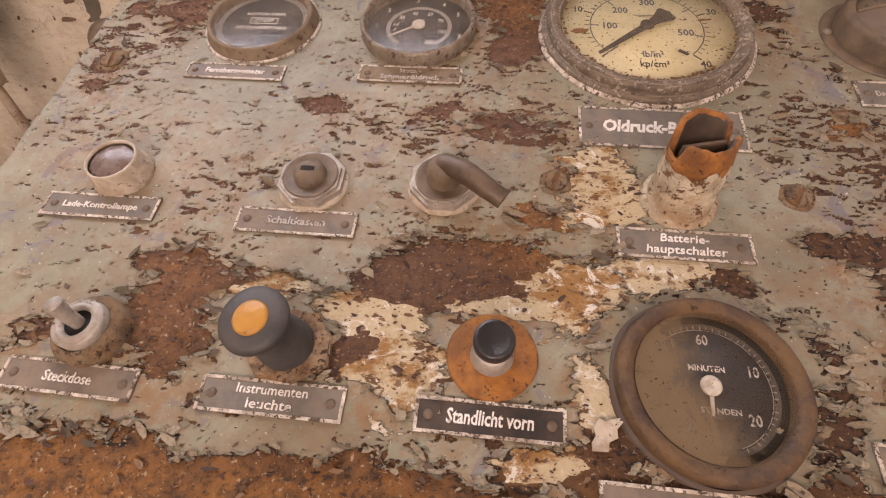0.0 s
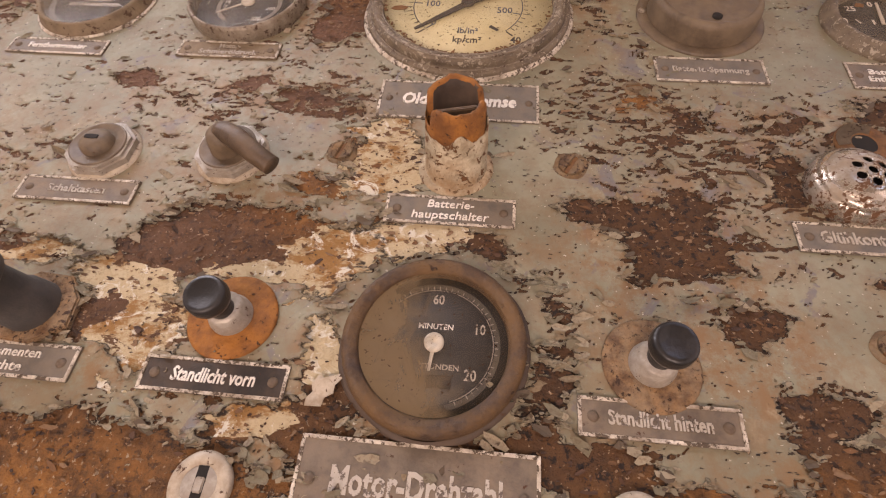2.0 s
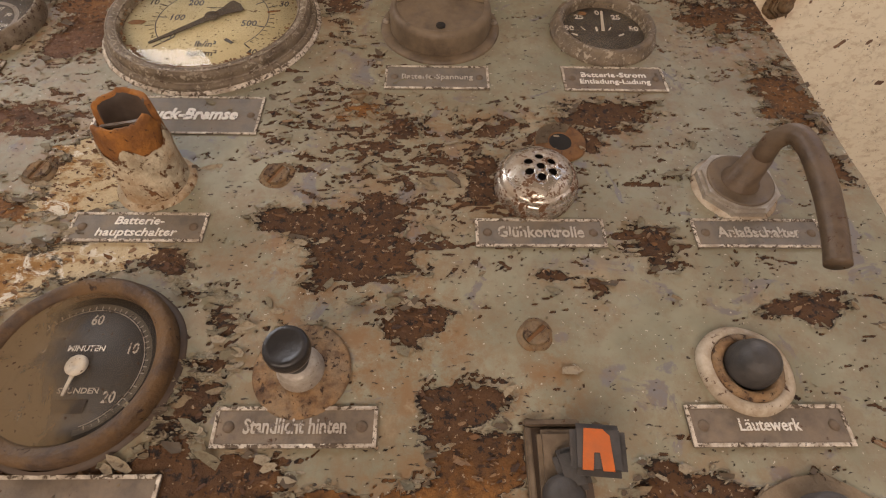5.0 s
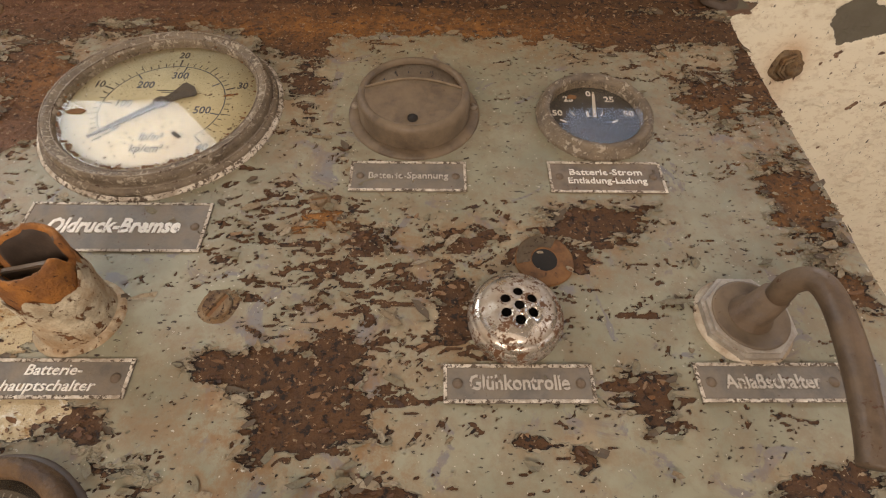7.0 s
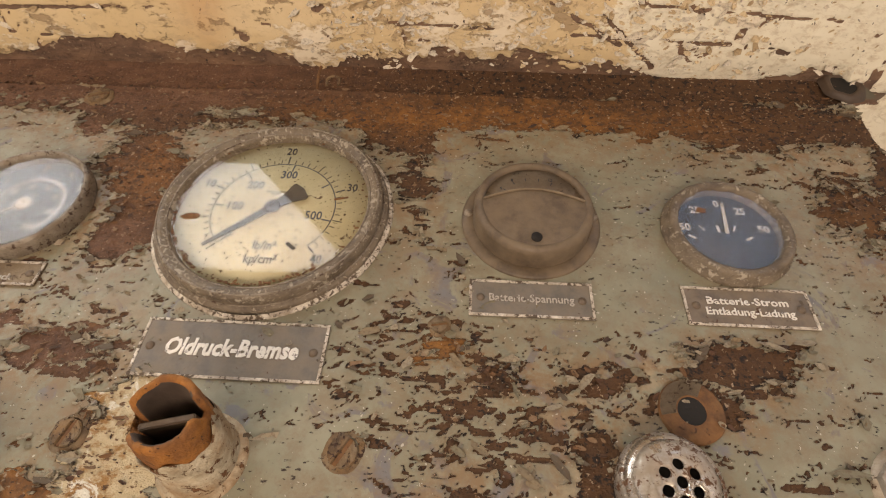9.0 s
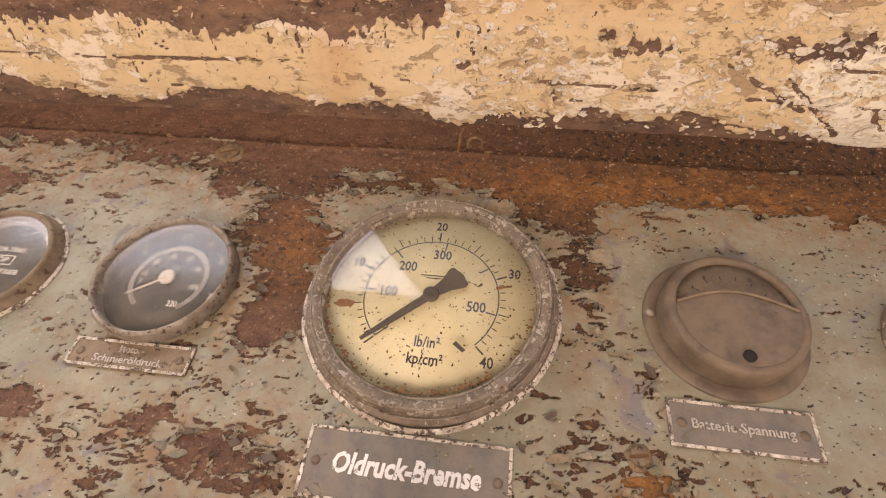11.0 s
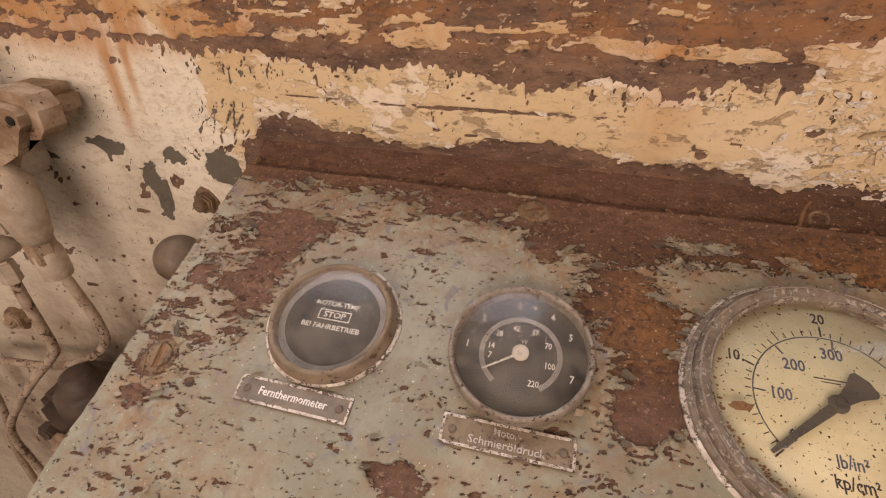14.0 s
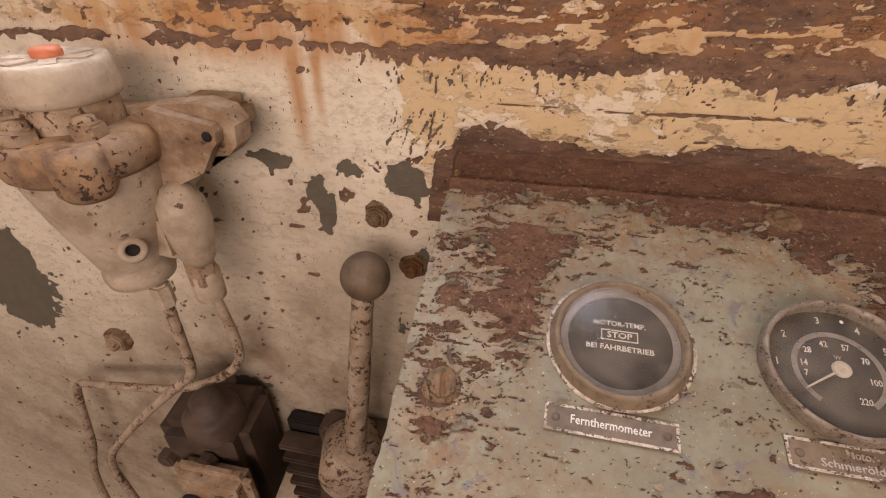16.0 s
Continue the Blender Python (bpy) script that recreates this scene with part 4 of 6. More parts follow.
nameplate(-0.0825, -0.2400, 0.059, 0.0140, ["Standlicht vorn"], "black nameplate with white letters, below a pull knob", "plate_dark", "white_ink", 0.0054, [0.034], slant=0.10, bold=0.03)
nameplate(0.087, -0.2415, 0.059, 0.0145, ["Standlicht hinten"], "dark nameplate below a black pull knob", "plate", "dim_ink", 0.0052, [0.037], bold=0.035)
nameplate(0.261, -0.2415, 0.060, 0.0150, ["Läutewerk"], "dark nameplate below the bell push", "plate", "white_ink", 0.0043, [0.023])
nameplate(0.001, -0.2715, 0.086, 0.0290, ["Motor-Drehzahl"], "large dark worn nameplate below the engine gauge", "plate", "dim_ink", 0.0088, [0.060], bold=0.04)


# ---- gauges ----
def polar(r, deg):
    return r * math.cos(radians(deg)), r * math.sin(radians(deg))


def gauge_base(name, label, x, y, profile, material, dial_r, dial_z, dial_mat, glass_r, glass_z, glass_mat):
    ob = thing(name, label, "gauge", on_panel(x, y, 0.0002), "gauges on the desk")
    part("bezel", lathe(profile, 72, 0.004, x * 90), material, ob)
    part("dial", lathe([(dial_r, dial_z - 0.001), (dial_r, dial_z), (0, dial_z)], 64), dial_mat, ob)
    bm = lathe([(glass_r * i / 10, glass_z) for i in range(11)], 64)
    pane = part("glass", shade(bm, False), glass_mat, ob, "dusty glass pane")
    if pane.data.polygons[0].normal.z < 0:
        pane.data.flip_normals()
    pane.visible_shadow = False
    return ob


def ticks(rows, z, material, ob, name="scale"):
    """Marks as (angle, inner radius, outer radius, width)."""
    bms = []
    for deg, r0, r1, w in rows:
        bm = box(r0, r1, -w / 2, w / 2, z, z + 0.00015)
        bmesh.ops.transform(bm, matrix=Matrix.Rotation(radians(deg), 4, "Z"), verts=bm.verts)
        bms.append(bm)
    part(name, join(*bms), material, ob)


def arc(r0, r1, a0, a1, z, material, ob, name="scale_arc", n=48):
    pts = [polar(r1, a0 + (a1 - a0) * i / n) for i in range(n + 1)] + [polar(r0, a1 - (a1 - a0) * i / n) for i in range(n + 1)]
    bm = bmesh.new()
    out = [bm.verts.new((*p, z)) for p in pts]
    for i in range(n):
        bm.faces.new((out[i], out[i + 1], out[2 * n - i], out[2 * n + 1 - i]))
    bmesh.ops.solidify(bm, geom=bm.faces[:], thickness=0.0001)
    part(name, bm, material, ob)


def numeral(words, r, deg, size, z, material, ob, wide=0.8, name="numeral"):
    px, py = polar(r, deg)
    part(name, text(words, size, 0.0001, wide), material, ob, "", pose(px, py, z))


def needle(points, z, material, ob, deg, thick=0.0005):
    bm = prism(points, z, z + thick)
    bmesh.ops.transform(bm, matrix=Matrix.Rotation(radians(deg), 4, "Z"), verts=bm.verts)
    part("needle", bm, material, ob)


def hub(r, z, material, ob):
    part("hub", lathe([(r, z), (r, z + 0.0010), (r * 0.85, z + 0.0014), (r * 0.22, z + 0.0014), (r * 0.2, z + 0.0009), (0, z + 0.0009)], 32), material, ob)


# brake pressure gauge
BIG = [(0.0630, 0), (0.0632, 0.0030), (0.0622, 0.0042), (0.0606, 0.0046), (0.0600, 0.0056), (0.0604, 0.0072), (0.0596, 0.0100), (0.0578, 0.0112), (0.0562, 0.0112), (0.0548, 0.0100), (0.0536, 0.0098), (0.0526, 0.0088), (0.0522, 0.0078), (0.0522, 0.0010)]
g = gauge_base("pressure_gauge", "large round gauge with a yellowed dial and corroded rim", 0, 0, BIG, "bezel", 0.0523, 0.0022, "dial_cream", 0.0523, 0.0080, "glass_clear")
rows = [(225 - 270 * i / 40, 0.0346, 0.0373 if i % 5 else 0.0400, 0.00045 if i % 10 else 0.0008) for i in range(41)]
ticks(rows, 0.0022, "ink", g)
arc(0.0335, 0.0341, -45, 225, 0.0023, "ink_blue", g)
for i in range(6):
    ticks([(225 - 47.5 * i, 0.0285, 0.0333, 0.0007)], 0.0022, "ink_blue", g, "scale_mark")
for words, deg in (("10", 157.5), ("20", 90), ("30", 22.5), ("40", -47)):
    numeral(words, 0.0442, deg, 0.0054, 0.0023, "ink", g)
for words, deg, r in (("0", 222, 0.0245), ("100", 177.5, 0.0205), ("200", 131, 0.0205), ("300", 84, 0.0235), ("500", -10, 0.0215)):
    numeral(words, r * 1.08, deg, 0.0056, 0.0023, "ink_blue", g)
part("lettering", text("lb/in²", 0.0054, 0.0001, 0.78), "ink_blue", g, "", pose(0.0015, -0.0250, 0.0023))
part("lettering", text("kp/cm²", 0.0054, 0.0001, 0.78), "ink", g, "", pose(0.0015, -0.0335, 0.0023))
part("maker_line", join(box(-0.007, 0.007, 0.0120, 0.0126, 0.0022, 0.0023), box(-0.004, 0.004, 0.0105, 0.0110, 0.0022, 0.0023)), "ink", g)
needle([(-0.0050, -0.0030), (-0.0100, -0.0040), (-0.0165, -0.0068), (-0.0185, -0.0062), (-0.0200, 0), (-0.0185, 0.0062), (-0.0165, 0.0068), (-0.0100, 0.0040), (-0.0050, 0.0030), (0, 0.0024), (0.020, 0.0018), (0.0405, 0.0009), (0.0405, -0.0009), (0.020, -0.0018), (0, -0.0024)], 0.0038, "needle_black", g, 222)
hub(0.0042, 0.0040, "needle_black", g)
part("red_mark", box(0.033, 0.041, -0.0006, 0.0006, 0.0022, 0.00245), "rust_orange", g, "", pose(0, 0, 0, 0, 0, 14))
for o in g.children:
    if o.name.split(".")[0] not in ("bezel", "glass"):
        o.location.z += 0.0022
part("old_paint_crust", lathe([(0.0625, 0), (0.0656, 0.0002), (0.0650, 0.0012), (0.0632, 0.0022)], 90, 0.02, 21), "border", g, "pale crust of old paint around the rim")
for r, z, thick in ((0.0584, 0.0110, 0.0006), (0.0606, 0.0048, 0.0005), (0.0536, 0.0099, 0.0004)):
    part("rim_edge", pipe([(*polar(r, 7.5 * i), z) for i in range(49)], thick, 6, None, 0.6), "rim", g, "bright corroded edge line")
rng = random.Random(11)
crumbs = bmesh.new()
for i in range(170):
    a = math.radians(rng.gauss(-90, 48))
    r = 0.0514 - abs(rng.gauss(0, 0.0011))
    c = bmesh.ops.create_icosphere(crumbs, subdivisions=1, radius=rng.uniform(0.0003, 0.0009))
    bmesh.ops.transform(crumbs, matrix=Matrix.Translation((r * math.cos(a), r * math.sin(a), 0.0083)) @ Matrix.Diagonal((1.2, 0.9, 0.5, 1)), verts=c["verts"])
tagged(part("rust_crumbs", crumbs, "rust", g, "brown rust crumbs along the lower edge"), kind="stuff")
part("paint_chip", prism([(-0.005, -0.001), (-0.002, -0.0024), (0.004, -0.0016), (0.0055, 0.001), (0.001, 0.0022), (-0.003, 0.0014)], 0.0081, 0.0085), "rust", g, "", pose(-0.0415, -0.010, 0))
part("paint_chip", prism([(-0.003, -0.001), (0.003, -0.0012), (0.0034, 0.0006), (-0.0028, 0.001)], 0.0081, 0.0085), "needle_black", g, "", pose(0.017, -0.027, 0, 0, 0, -35))

# temperature gauge
CAKED = [(0.0365, 0), (0.0366, 0.0020), (0.0352, 0.0030), (0.0345, 0.0070), (0.0338, 0.0084), (0.0322, 0.0084), (0.0312, 0.0074), (0.0308, 0.0015)]
g = gauge_base("temperature_gauge", "round engine temperature gauge in a dust-caked rim", -0.2455, -0.003, CAKED, "bezel_pale", 0.0309, 0.0022, "dial_black", 0.0309, 0.0066, "glass")
arc(0.0268, 0.0307, 0, 360, 0.0024, "dial_grey", g, "pale_ring", 64)
part("lettering", text("MOTOR-TEMP.", 0.0029, 0.0001, 0.9, 0.0270), "white_ink", g, "", pose(0, 0.0098, 0.0024))
part("lettering", text("STOP", 0.0033, 0.0001, 0.9, 0.0130), "white_ink", g, "", pose(0, 0.0030, 0.0024))
part("frame_line", join(box(-0.0095, 0.0095, 0.0056, 0.0061, 0.0022, 0.0024), box(-0.0095, 0.0095, -0.0001, 0.0004, 0.0022, 0.0024), box(-0.0095, -0.0090, 0.0005, 0.0055, 0.0022, 0.0024), box(0.0090, 0.0095, 0.0005, 0.0055, 0.0022, 0.0024)), "white_ink", g)
part("lettering", text("BEI FAHRBETRIEB", 0.0029, 0.0001, 0.9, 0.0345), "white_ink", g, "", pose(0, -0.0045, 0.0024))
part("torn_gasket", lathe([(0.0372, 0.0), (0.0385, 0.0005), (0.0383, 0.0014), (0.0364, 0.0016)], 64, 0.03, 4), "border", g, "pale crust of old paint around the rim")

# engine oil gauge
SLIM = [(0.0362, 0), (0.0368, 0.0030), (0.0366, 0.0085), (0.0358, 0.0104), (0.0346, 0.0104), (0.0338, 0.0090), (0.0334, 0.0080), (0.0334, 0.0015)]
g = gauge_base("oil_gauge", "round oil pressure gauge with a worn bright rim", -0.1412, -0.0025, SLIM, "rim", 0.0336, 0.0022, "dial_black", 0.0336, 0.0078, "glass")
arc(0.0185, 0.0212, -55, 235, 0.0023, "dial_grey", g)
for words, deg in (("1", 178), ("2", 142), ("3", 98), ("4", 60), ("5", 30), ("7", -18)):
    numeral(words, 0.0278, deg, 0.0038, 0.0023, "white_ink", g)
for words, deg, r in (("7", 192, 0.0150), ("14", 172, 0.0150), ("28", 142, 0.0150), ("42", 106, 0.0140), ("57", 66, 0.0140), ("70", 28, 0.0145), ("100", -14, 0.0150), ("220", -60, 0.0160)):
    numeral(words, r * 1.04, deg, 0.0032, 0.0023, "white_ink", g)
part("lettering", text("W", 0.0022, 0.0001), "dim_ink", g, "", pose(0.001, 0.0072, 0.0023))
needle([(-0.002, -0.0006), (0.0215, -0.0004), (0.0215, 0.0004), (-0.002, 0.0006)], 0.0040, "needle_white", g, 214)
hub(0.0043, 0.0040, "needle_white", g)
part("dust_dot", lathe([(0.0010, 0.0079), (0.0006, 0.0083), (0, 0.0084)], 10), "needle_white", g, "", pose(0.004, 0.025, 0))
part("paint_shard", prism([(-0.002, -0.0016), (0.0018, -0.0012), (0.0022, 0.0016), (-0.0012, 0.002)], 0, 0.0009), "white_metal", g, "", pose(0.031, -0.0235, 0.0008))

# voltmeter with a covered face
g = thing("voltmeter", "dusty brown voltmeter with a round cover and scale window", "gauge", on_panel(0.1405, 0.0005, 0.0002), "gauges on the desk")
part("flange", lathe([(0.0370, 0), (0.0372, 0.0012), (0.0362, 0.0022), (0.0300, 0.0026), (0.0295, 0.0020)], 72, 0.004), "cap", g)
part("cover", lathe([(0.0312, 0.0020), (0.0311, 0.0125), (0.0304, 0.0150), (0.0290, 0.0163), (0.0274, 0.0166), (0.0264, 0.0160), (0.0260, 0.0150), (0.0260, 0.0090)], 72), "cap", g)
part("scale_plate", lathe([(0.0261, 0.0110), (0.0261, 0.0140), (0, 0.0140)], 56), "bezel_pale", g, "faded scale behind the cover's window")
bow = [(0.0262 - 0.0524 * i / 20, 0.0020 + 0.0075 * math.sin(math.pi * i / 20)) for i in range(21)]
low = [polar(0.0262, 184 + 172 * i / 28) for i in range(29)]
mask = prism([(px * 1.02, py * 1.02) for px, py in bow + low], 0.0128, 0.0161, 0.0004)
part("mask", mask, "cap", g, "dusty brown lower face")
part("mask_lip", pipe([(px, py, 0.0166) for px, py in bow[::2]], 0.0007, 8), "bezel_pale", g)
ticks([(145 - 22 * i, 0.0175, 0.0195, 0.0004) for i in range(6)], 0.0140, "ink", g)
for words, deg in (("4", 146), ("8", 122), ("12", 62)):
    numeral(words, 0.0205, deg, 0.0020, 0.0142, "ink", g)
part("screw_hole", lathe([(0.0027, 0.0150), (0.0027, 0.0170), (0, 0.0170)], 24), "dark", g, "", pose(0, -0.0222, 0.0001))
for s in (-1, 1):
    part("flange_screw", lathe([(0.0024, 0.002), (0.0022, 0.0034), (0, 0.0038)], 14), "rim", g, "", pose(s * 0.0338, 0.003, 0))

# ammeter
SMALL = [(0.0328, 0), (0.0332, 0.0020), (0.0325, 0.0034), (0.0316, 0.0040), (0.0312, 0.0080), (0.0298, 0.0094), (0.0278, 0.0092), (0.0262, 0.0078), (0.0256, 0.0015)]
g = gauge_base("ammeter", "small round ammeter with a black dial and white pointer", 0.2425, -0.0035, SMALL, "bezel", 0.0258, 0.0022, "dial_black", 0.0258, 0.0070, "glass_clear")
ticks([(150, 0.0150, 0.0190, 0.0012), (120, 0.0150, 0.0190, 0.0008), (90, 0.0120, 0.0165, 0.0014), (60, 0.0150, 0.0190, 0.0008), (30, 0.0150, 0.0190, 0.0012)], 0.0022, "white_ink", g)
for words, px, py in (("0", 0, 0.0198), ("25", 0.0115, 0.0150), ("50", 0.0205, 0.0030), ("25", -0.0125, 0.0150), ("50", -0.0205, 0.0030)):
    part("numeral", text(words, 0.0044, 0.0001, 0.95, bold=0.04), "white_ink", g, "", pose(px, py, 0.0023))
needle([(-0.0015, -0.0010), (0.0195, -0.0007), (0.0195, 0.0007), (-0.0015, 0.0010)], 0.0035, "needle_white", g, 83)
g.children[-1].location = (-0.0032, -0.0118, 0)
part("paint_chip", prism([(-0.003, -0.0012), (0.002, -0.002), (0.0032, 0.0008), (-0.001, 0.0018)], 0.0071, 0.0075), "rust", g, "", pose(-0.0125, 0.011, 0))

# engine running gauge
ROUGH = [(0.0362, 0), (0.0365, 0.0036), (0.0360, 0.0070), (0.0346, 0.0086), (0.0326, 0.0086), (0.0304, 0.0074), (0.0296, 0.0064), (0.0292, 0.0015)]
g = gauge_base("engine_gauge", "round engine gauge with rusty rim and smeared brown glass", 0.0022, -0.2195, ROUGH, "bezel_rust", 0.0294, 0.0022, "dial_black", 0.0294, 0.0064, "glass_smear")
part("gasket", lathe([(0.0384, 0), (0.0380, 0.0010), (0.0374, 0.0016), (0.0360, 0.0018)], 64, 0.045, 12), "dark_brown", g, "black crumbling gasket round the rim")
pane = [c for c in g.children if c.name.startswith("glass")][0]
co = np.array([v.co for v in pane.data.vertices])
pane.data.attributes.new("smear", "FLOAT", "POINT").data.foreach_set("value", np.clip(0.30 - co[:, 0] / 0.030 + np.clip(-co[:, 1] / 0.05, 0, 1), 0, 1).astype(np.float32))
arc(0.0232, 0.0236, -70, 250, 0.0023, "dim_ink", g)
# pale grey band outside the scale, upper and right part of the dial
arc(0.0240, 0.0262, -75, 120, 0.00225, "plate_grey", g, "faded_ring")
ticks([(90 - 6 * i, 0.0238, 0.0252, 0.0004) for i in range(-26, 27)], 0.0022, "dim_ink", g)
for words, deg in (("60", 90), ("10", 22), ("20", -38), ("50", 158)):
    numeral(words, 0.0190, deg, 0.0042, 0.0023, "dim_ink", g)
part("lettering", text("MINUTEN", 0.0023, 0.0001, 1, 0.0140), "white_ink", g, "", pose(0, 0.0072, 0.0023))
part("lettering", text("STUNDEN", 0.0021, 0.0001, 1, 0.0150), "dim_ink", g, "", pose(0.003, -0.0092, 0.0023))
part("counter_window", box(-0.008, 0.008, -0.0175, -0.0125, 0.0022, 0.0027, 0.0003), "plate_dark", g)
needle([(-0.001, -0.0009), (0.0115, -0.0005), (0.0115, 0.0005), (-0.001, 0.0009)], 0.0036, "needle_white", g, -95)
hub(0.0040, 0.0036, "needle_white", g)


# ---- switches and knobs ----
def octagon_socket(ob, r=0.0178, z=0.0066):
    part("base_ring", lathe([(r * 1.05, 0), (r * 1.03, 0.0012), (r * 0.98, 0.0020), (r * 0.7, 0.0021), (0, 0.0021)], 40, 0.02, r * 1000), "white_metal", ob, "cracked white gasket")
    rim = prism(ngon(8, r, 0.39), 0.0016, z, 0.0016)
    part("octagon_nut", rim, "alloy", ob, "eight-sided pale metal nut")
    part("inner_face", lathe([(r * 0.80, z - 0.001), (r * 0.80, z + 0.0007), (r * 0.75, z + 0.0008), (r * 0.70, z + 0.0002), (0, z + 0.0002)], 40), "cap", ob)


k = thing("key_switch", "eight-sided key switch with a dusty brown centre and keyhole", "switch", on_panel(-0.1800, -0.1300, 0.0003))
octagon_socket(k)
part("lock_barrel", lathe([(0.0085, 0.0064), (0.0080, 0.0094), (0.0060, 0.0114), (0.0030, 0.0122), (0, 0.0123)], 32), "cap", k)
part("keyhole", prism([(-0.0034, -0.0010), (-0.0012, -0.0014), (0.0012, -0.0014), (0.0034, -0.0010), (0.0034, 0.0010), (0.0012, 0.0014), (-0.0012, 0.0014), (-0.0034, 0.0010)], 0.0104, 0.0126), "dark", k)

k = thing("rotary_switch", "eight-sided rotary switch with a bent brown lever", "switch", on_panel(-0.1120, -0.1270, 0.0003))
octagon_socket(k)
part("lever_boss", lathe([(0.0088, 0.0064), (0.0080, 0.0130), (0.0070, 0.0165), (0.0045, 0.0186), (0, 0.0190)], 32), "cap", k)
part("lever", pipe([(0, 0.0015, 0.0130), (0.003, 0.0, 0.0165), (0.012, -0.006, 0.0180), (0.022, -0.0125, 0.0165), (0.030, -0.0170, 0.0140)], 0.0058, 18, 0.0052, 0.2), "rod", k)

k = thing("starter_switch", "eight-sided starter switch with a long bent steel crank", "switch", on_panel(0.2855, -0.1285, 0.0003))
octagon_socket(k, 0.0198, 0.0066)
part("crank_boss", lathe([(0.0092, 0.0064), (0.0088, 0.0078), (0.0072, 0.0090), (0.0058, 0.0240), (0, 0.0245)], 32, 0.01), "rod", k)
part("crank", pipe([(0.0005, 0.0, 0.014), (0.001, 0.0, 0.024), (0.002, 0.0015, 0.0320), (0.0055, -0.001, 0.0385), (0.0075, -0.010, 0.0400), (0.0060, -0.030, 0.0390), (0.0025, -0.050, 0.0370), (-0.001, -0.0640, 0.0350)], 0.0047, 20, 0.0045, 0.06), "rod", k)

k = thing("charging_lamp", "round pilot lamp with a dull brown lens in white metal", "lamp", on_panel(-0.2850, -0.1315, 0.0003))
part("socket", lathe([(0.0158, 0), (0.0156, 0.0034), (0.0142, 0.0050), (0.0136, 0.0118), (0.0131, 0.0130), (0.0122, 0.0132), (0.0118, 0.0118)], 44, 0.012), "white_metal", k)
part("lens", lathe([(0.0120, 0.0106), (0.0098, 0.0120), (0.0060, 0.0130), (0, 0.0135)], 40), "lens", k, "dull brown domed lens")

k = thing("toggle_switch", "small metal toggle switch on a rusty round nut", "switch", on_panel(-0.2575, -0.2195, 0.0003))
part("base", lathe([(0.0160, 0), (0.0158, 0.0050), (0.0140, 0.0085), (0.0115, 0.0095)], 40, 0.03, 2), "screw", k)
part("collar", lathe([(0.0112, 0.0085), (0.0110, 0.0125), (0.0098, 0.0135), (0.0088, 0.0128), (0.0086, 0.0140), (0.0065, 0.0140), (0.0058, 0.0120)], 36), "alloy", k)
part("seat", lathe([(0.0062, 0.0115), (0, 0.0118)], 24), "dark", k)
part("toggle", pipe([(0, 0, 0.0115), (-0.0008, 0.0008, 0.0180), (-0.0014, 0.0016, 0.0220), (-0.0018, 0.0022, 0.0250), (-0.0019, 0.0024, 0.0262)], 0.0028, 18, 0.0038), "alloy", k)

k = thing("pull_light_switch", "large black light switch knob with an amber centre", "switch", on_panel(-0.1695, -0.2175, 0.0003))
part("base_plate", prism([(0.019 * c[0] * (1.15 if i % 2 else 1), 0.017 * c[1]) for i, c in enumerate(ngon(8, 1.0, 0.3))], 0, 0.0030, 0.0008), "rust_pale", k)
part("stem", lathe([(0.0118, 0.002), (0.0112, 0.0100), (0.0100, 0.0120), (0.0098, 0.0290)], 36), "bakelite_grey", k)
part("knob_head", lathe([(0.0090, 0.0270), (0.0126, 0.0300), (0.0136, 0.0325), (0.0132, 0.0345), (0.0108, 0.0358), (0.0070, 0.0362)], 48), "bakelite_grey", k)
part("amber_button", lathe([(0.0070, 0.0352), (0.0069, 0.0364), (0.0057, 0.0371), (0, 0.0374)], 36), "amber", k, "amber plastic button, scuffed")
for o in [c for c in k.children if not c.name.startswith("base_plate")]:
    o.matrix_basis = pose(0, 0, 0, 3, -4, 0) @ o.matrix_basis


def pull(x, y, lean, washer, label):
    ob = thing("pull_switch", label, "knob", on_panel(x, y, 0.0003), "black pull switches")
    part("washer", lathe([(0.0186, 0), (0.0188, 0.0012), (0.0178, 0.0020), (0.0120, 0.0022), (0, 0.0022)], 44, 0.02, x * 50), washer, ob, "rusty round washer")
    part("ferrule", lathe([(0.0090, 0.0018), (0.0088, 0.0044), (0.0080, 0.0056), (0.0074, 0.0100), (0.0060, 0.0110), (0, 0.0110)], 36), "alloy", ob)
    part("shaft", lathe([(0.0048, 0.0100), (0.0045, 0.0210)], 24), "bakelite", ob, "", lean)
    part("button", lathe([(0.0045, 0.0195), (0.0076, 0.0205), (0.0081, 0.0225), (0.0079, 0.0260), (0.0072, 0.0275), (0.0056, 0.0272), (0.0040, 0.0266), (0, 0.0264)], 40), "bakelite", ob, "glossy black dished button", lean)


pull(-0.0830, -0.2145, pose(0, 0, 0, 4, 0, 0), "rust_orange", "black pull button on an orange rusty washer")
pull(0.0862, -0.2205, pose(0, 0, 0, 0, 0, 0), "rust_pale", "black pull button on a brown rusty washer")

k = thing("bell_push", "black dome push button in a cracked white ring", "button", on_panel(0.2590, -0.2205, 0.0003))
part("ring", lathe([(0.0180, 0), (0.0182, 0.0022), (0.0165, 0.0040), (0.0140, 0.0042), (0.0132, 0.0030)], 44, 0.05, 7), "white_metal", k, "cracked white ring")
part("inner_ring", lathe([(0.0136, 0.0028), (0.0134, 0.0046), (0.0104, 0.0054), (0.0090, 0.0030)], 40, 0.02), "rust_pale", k)
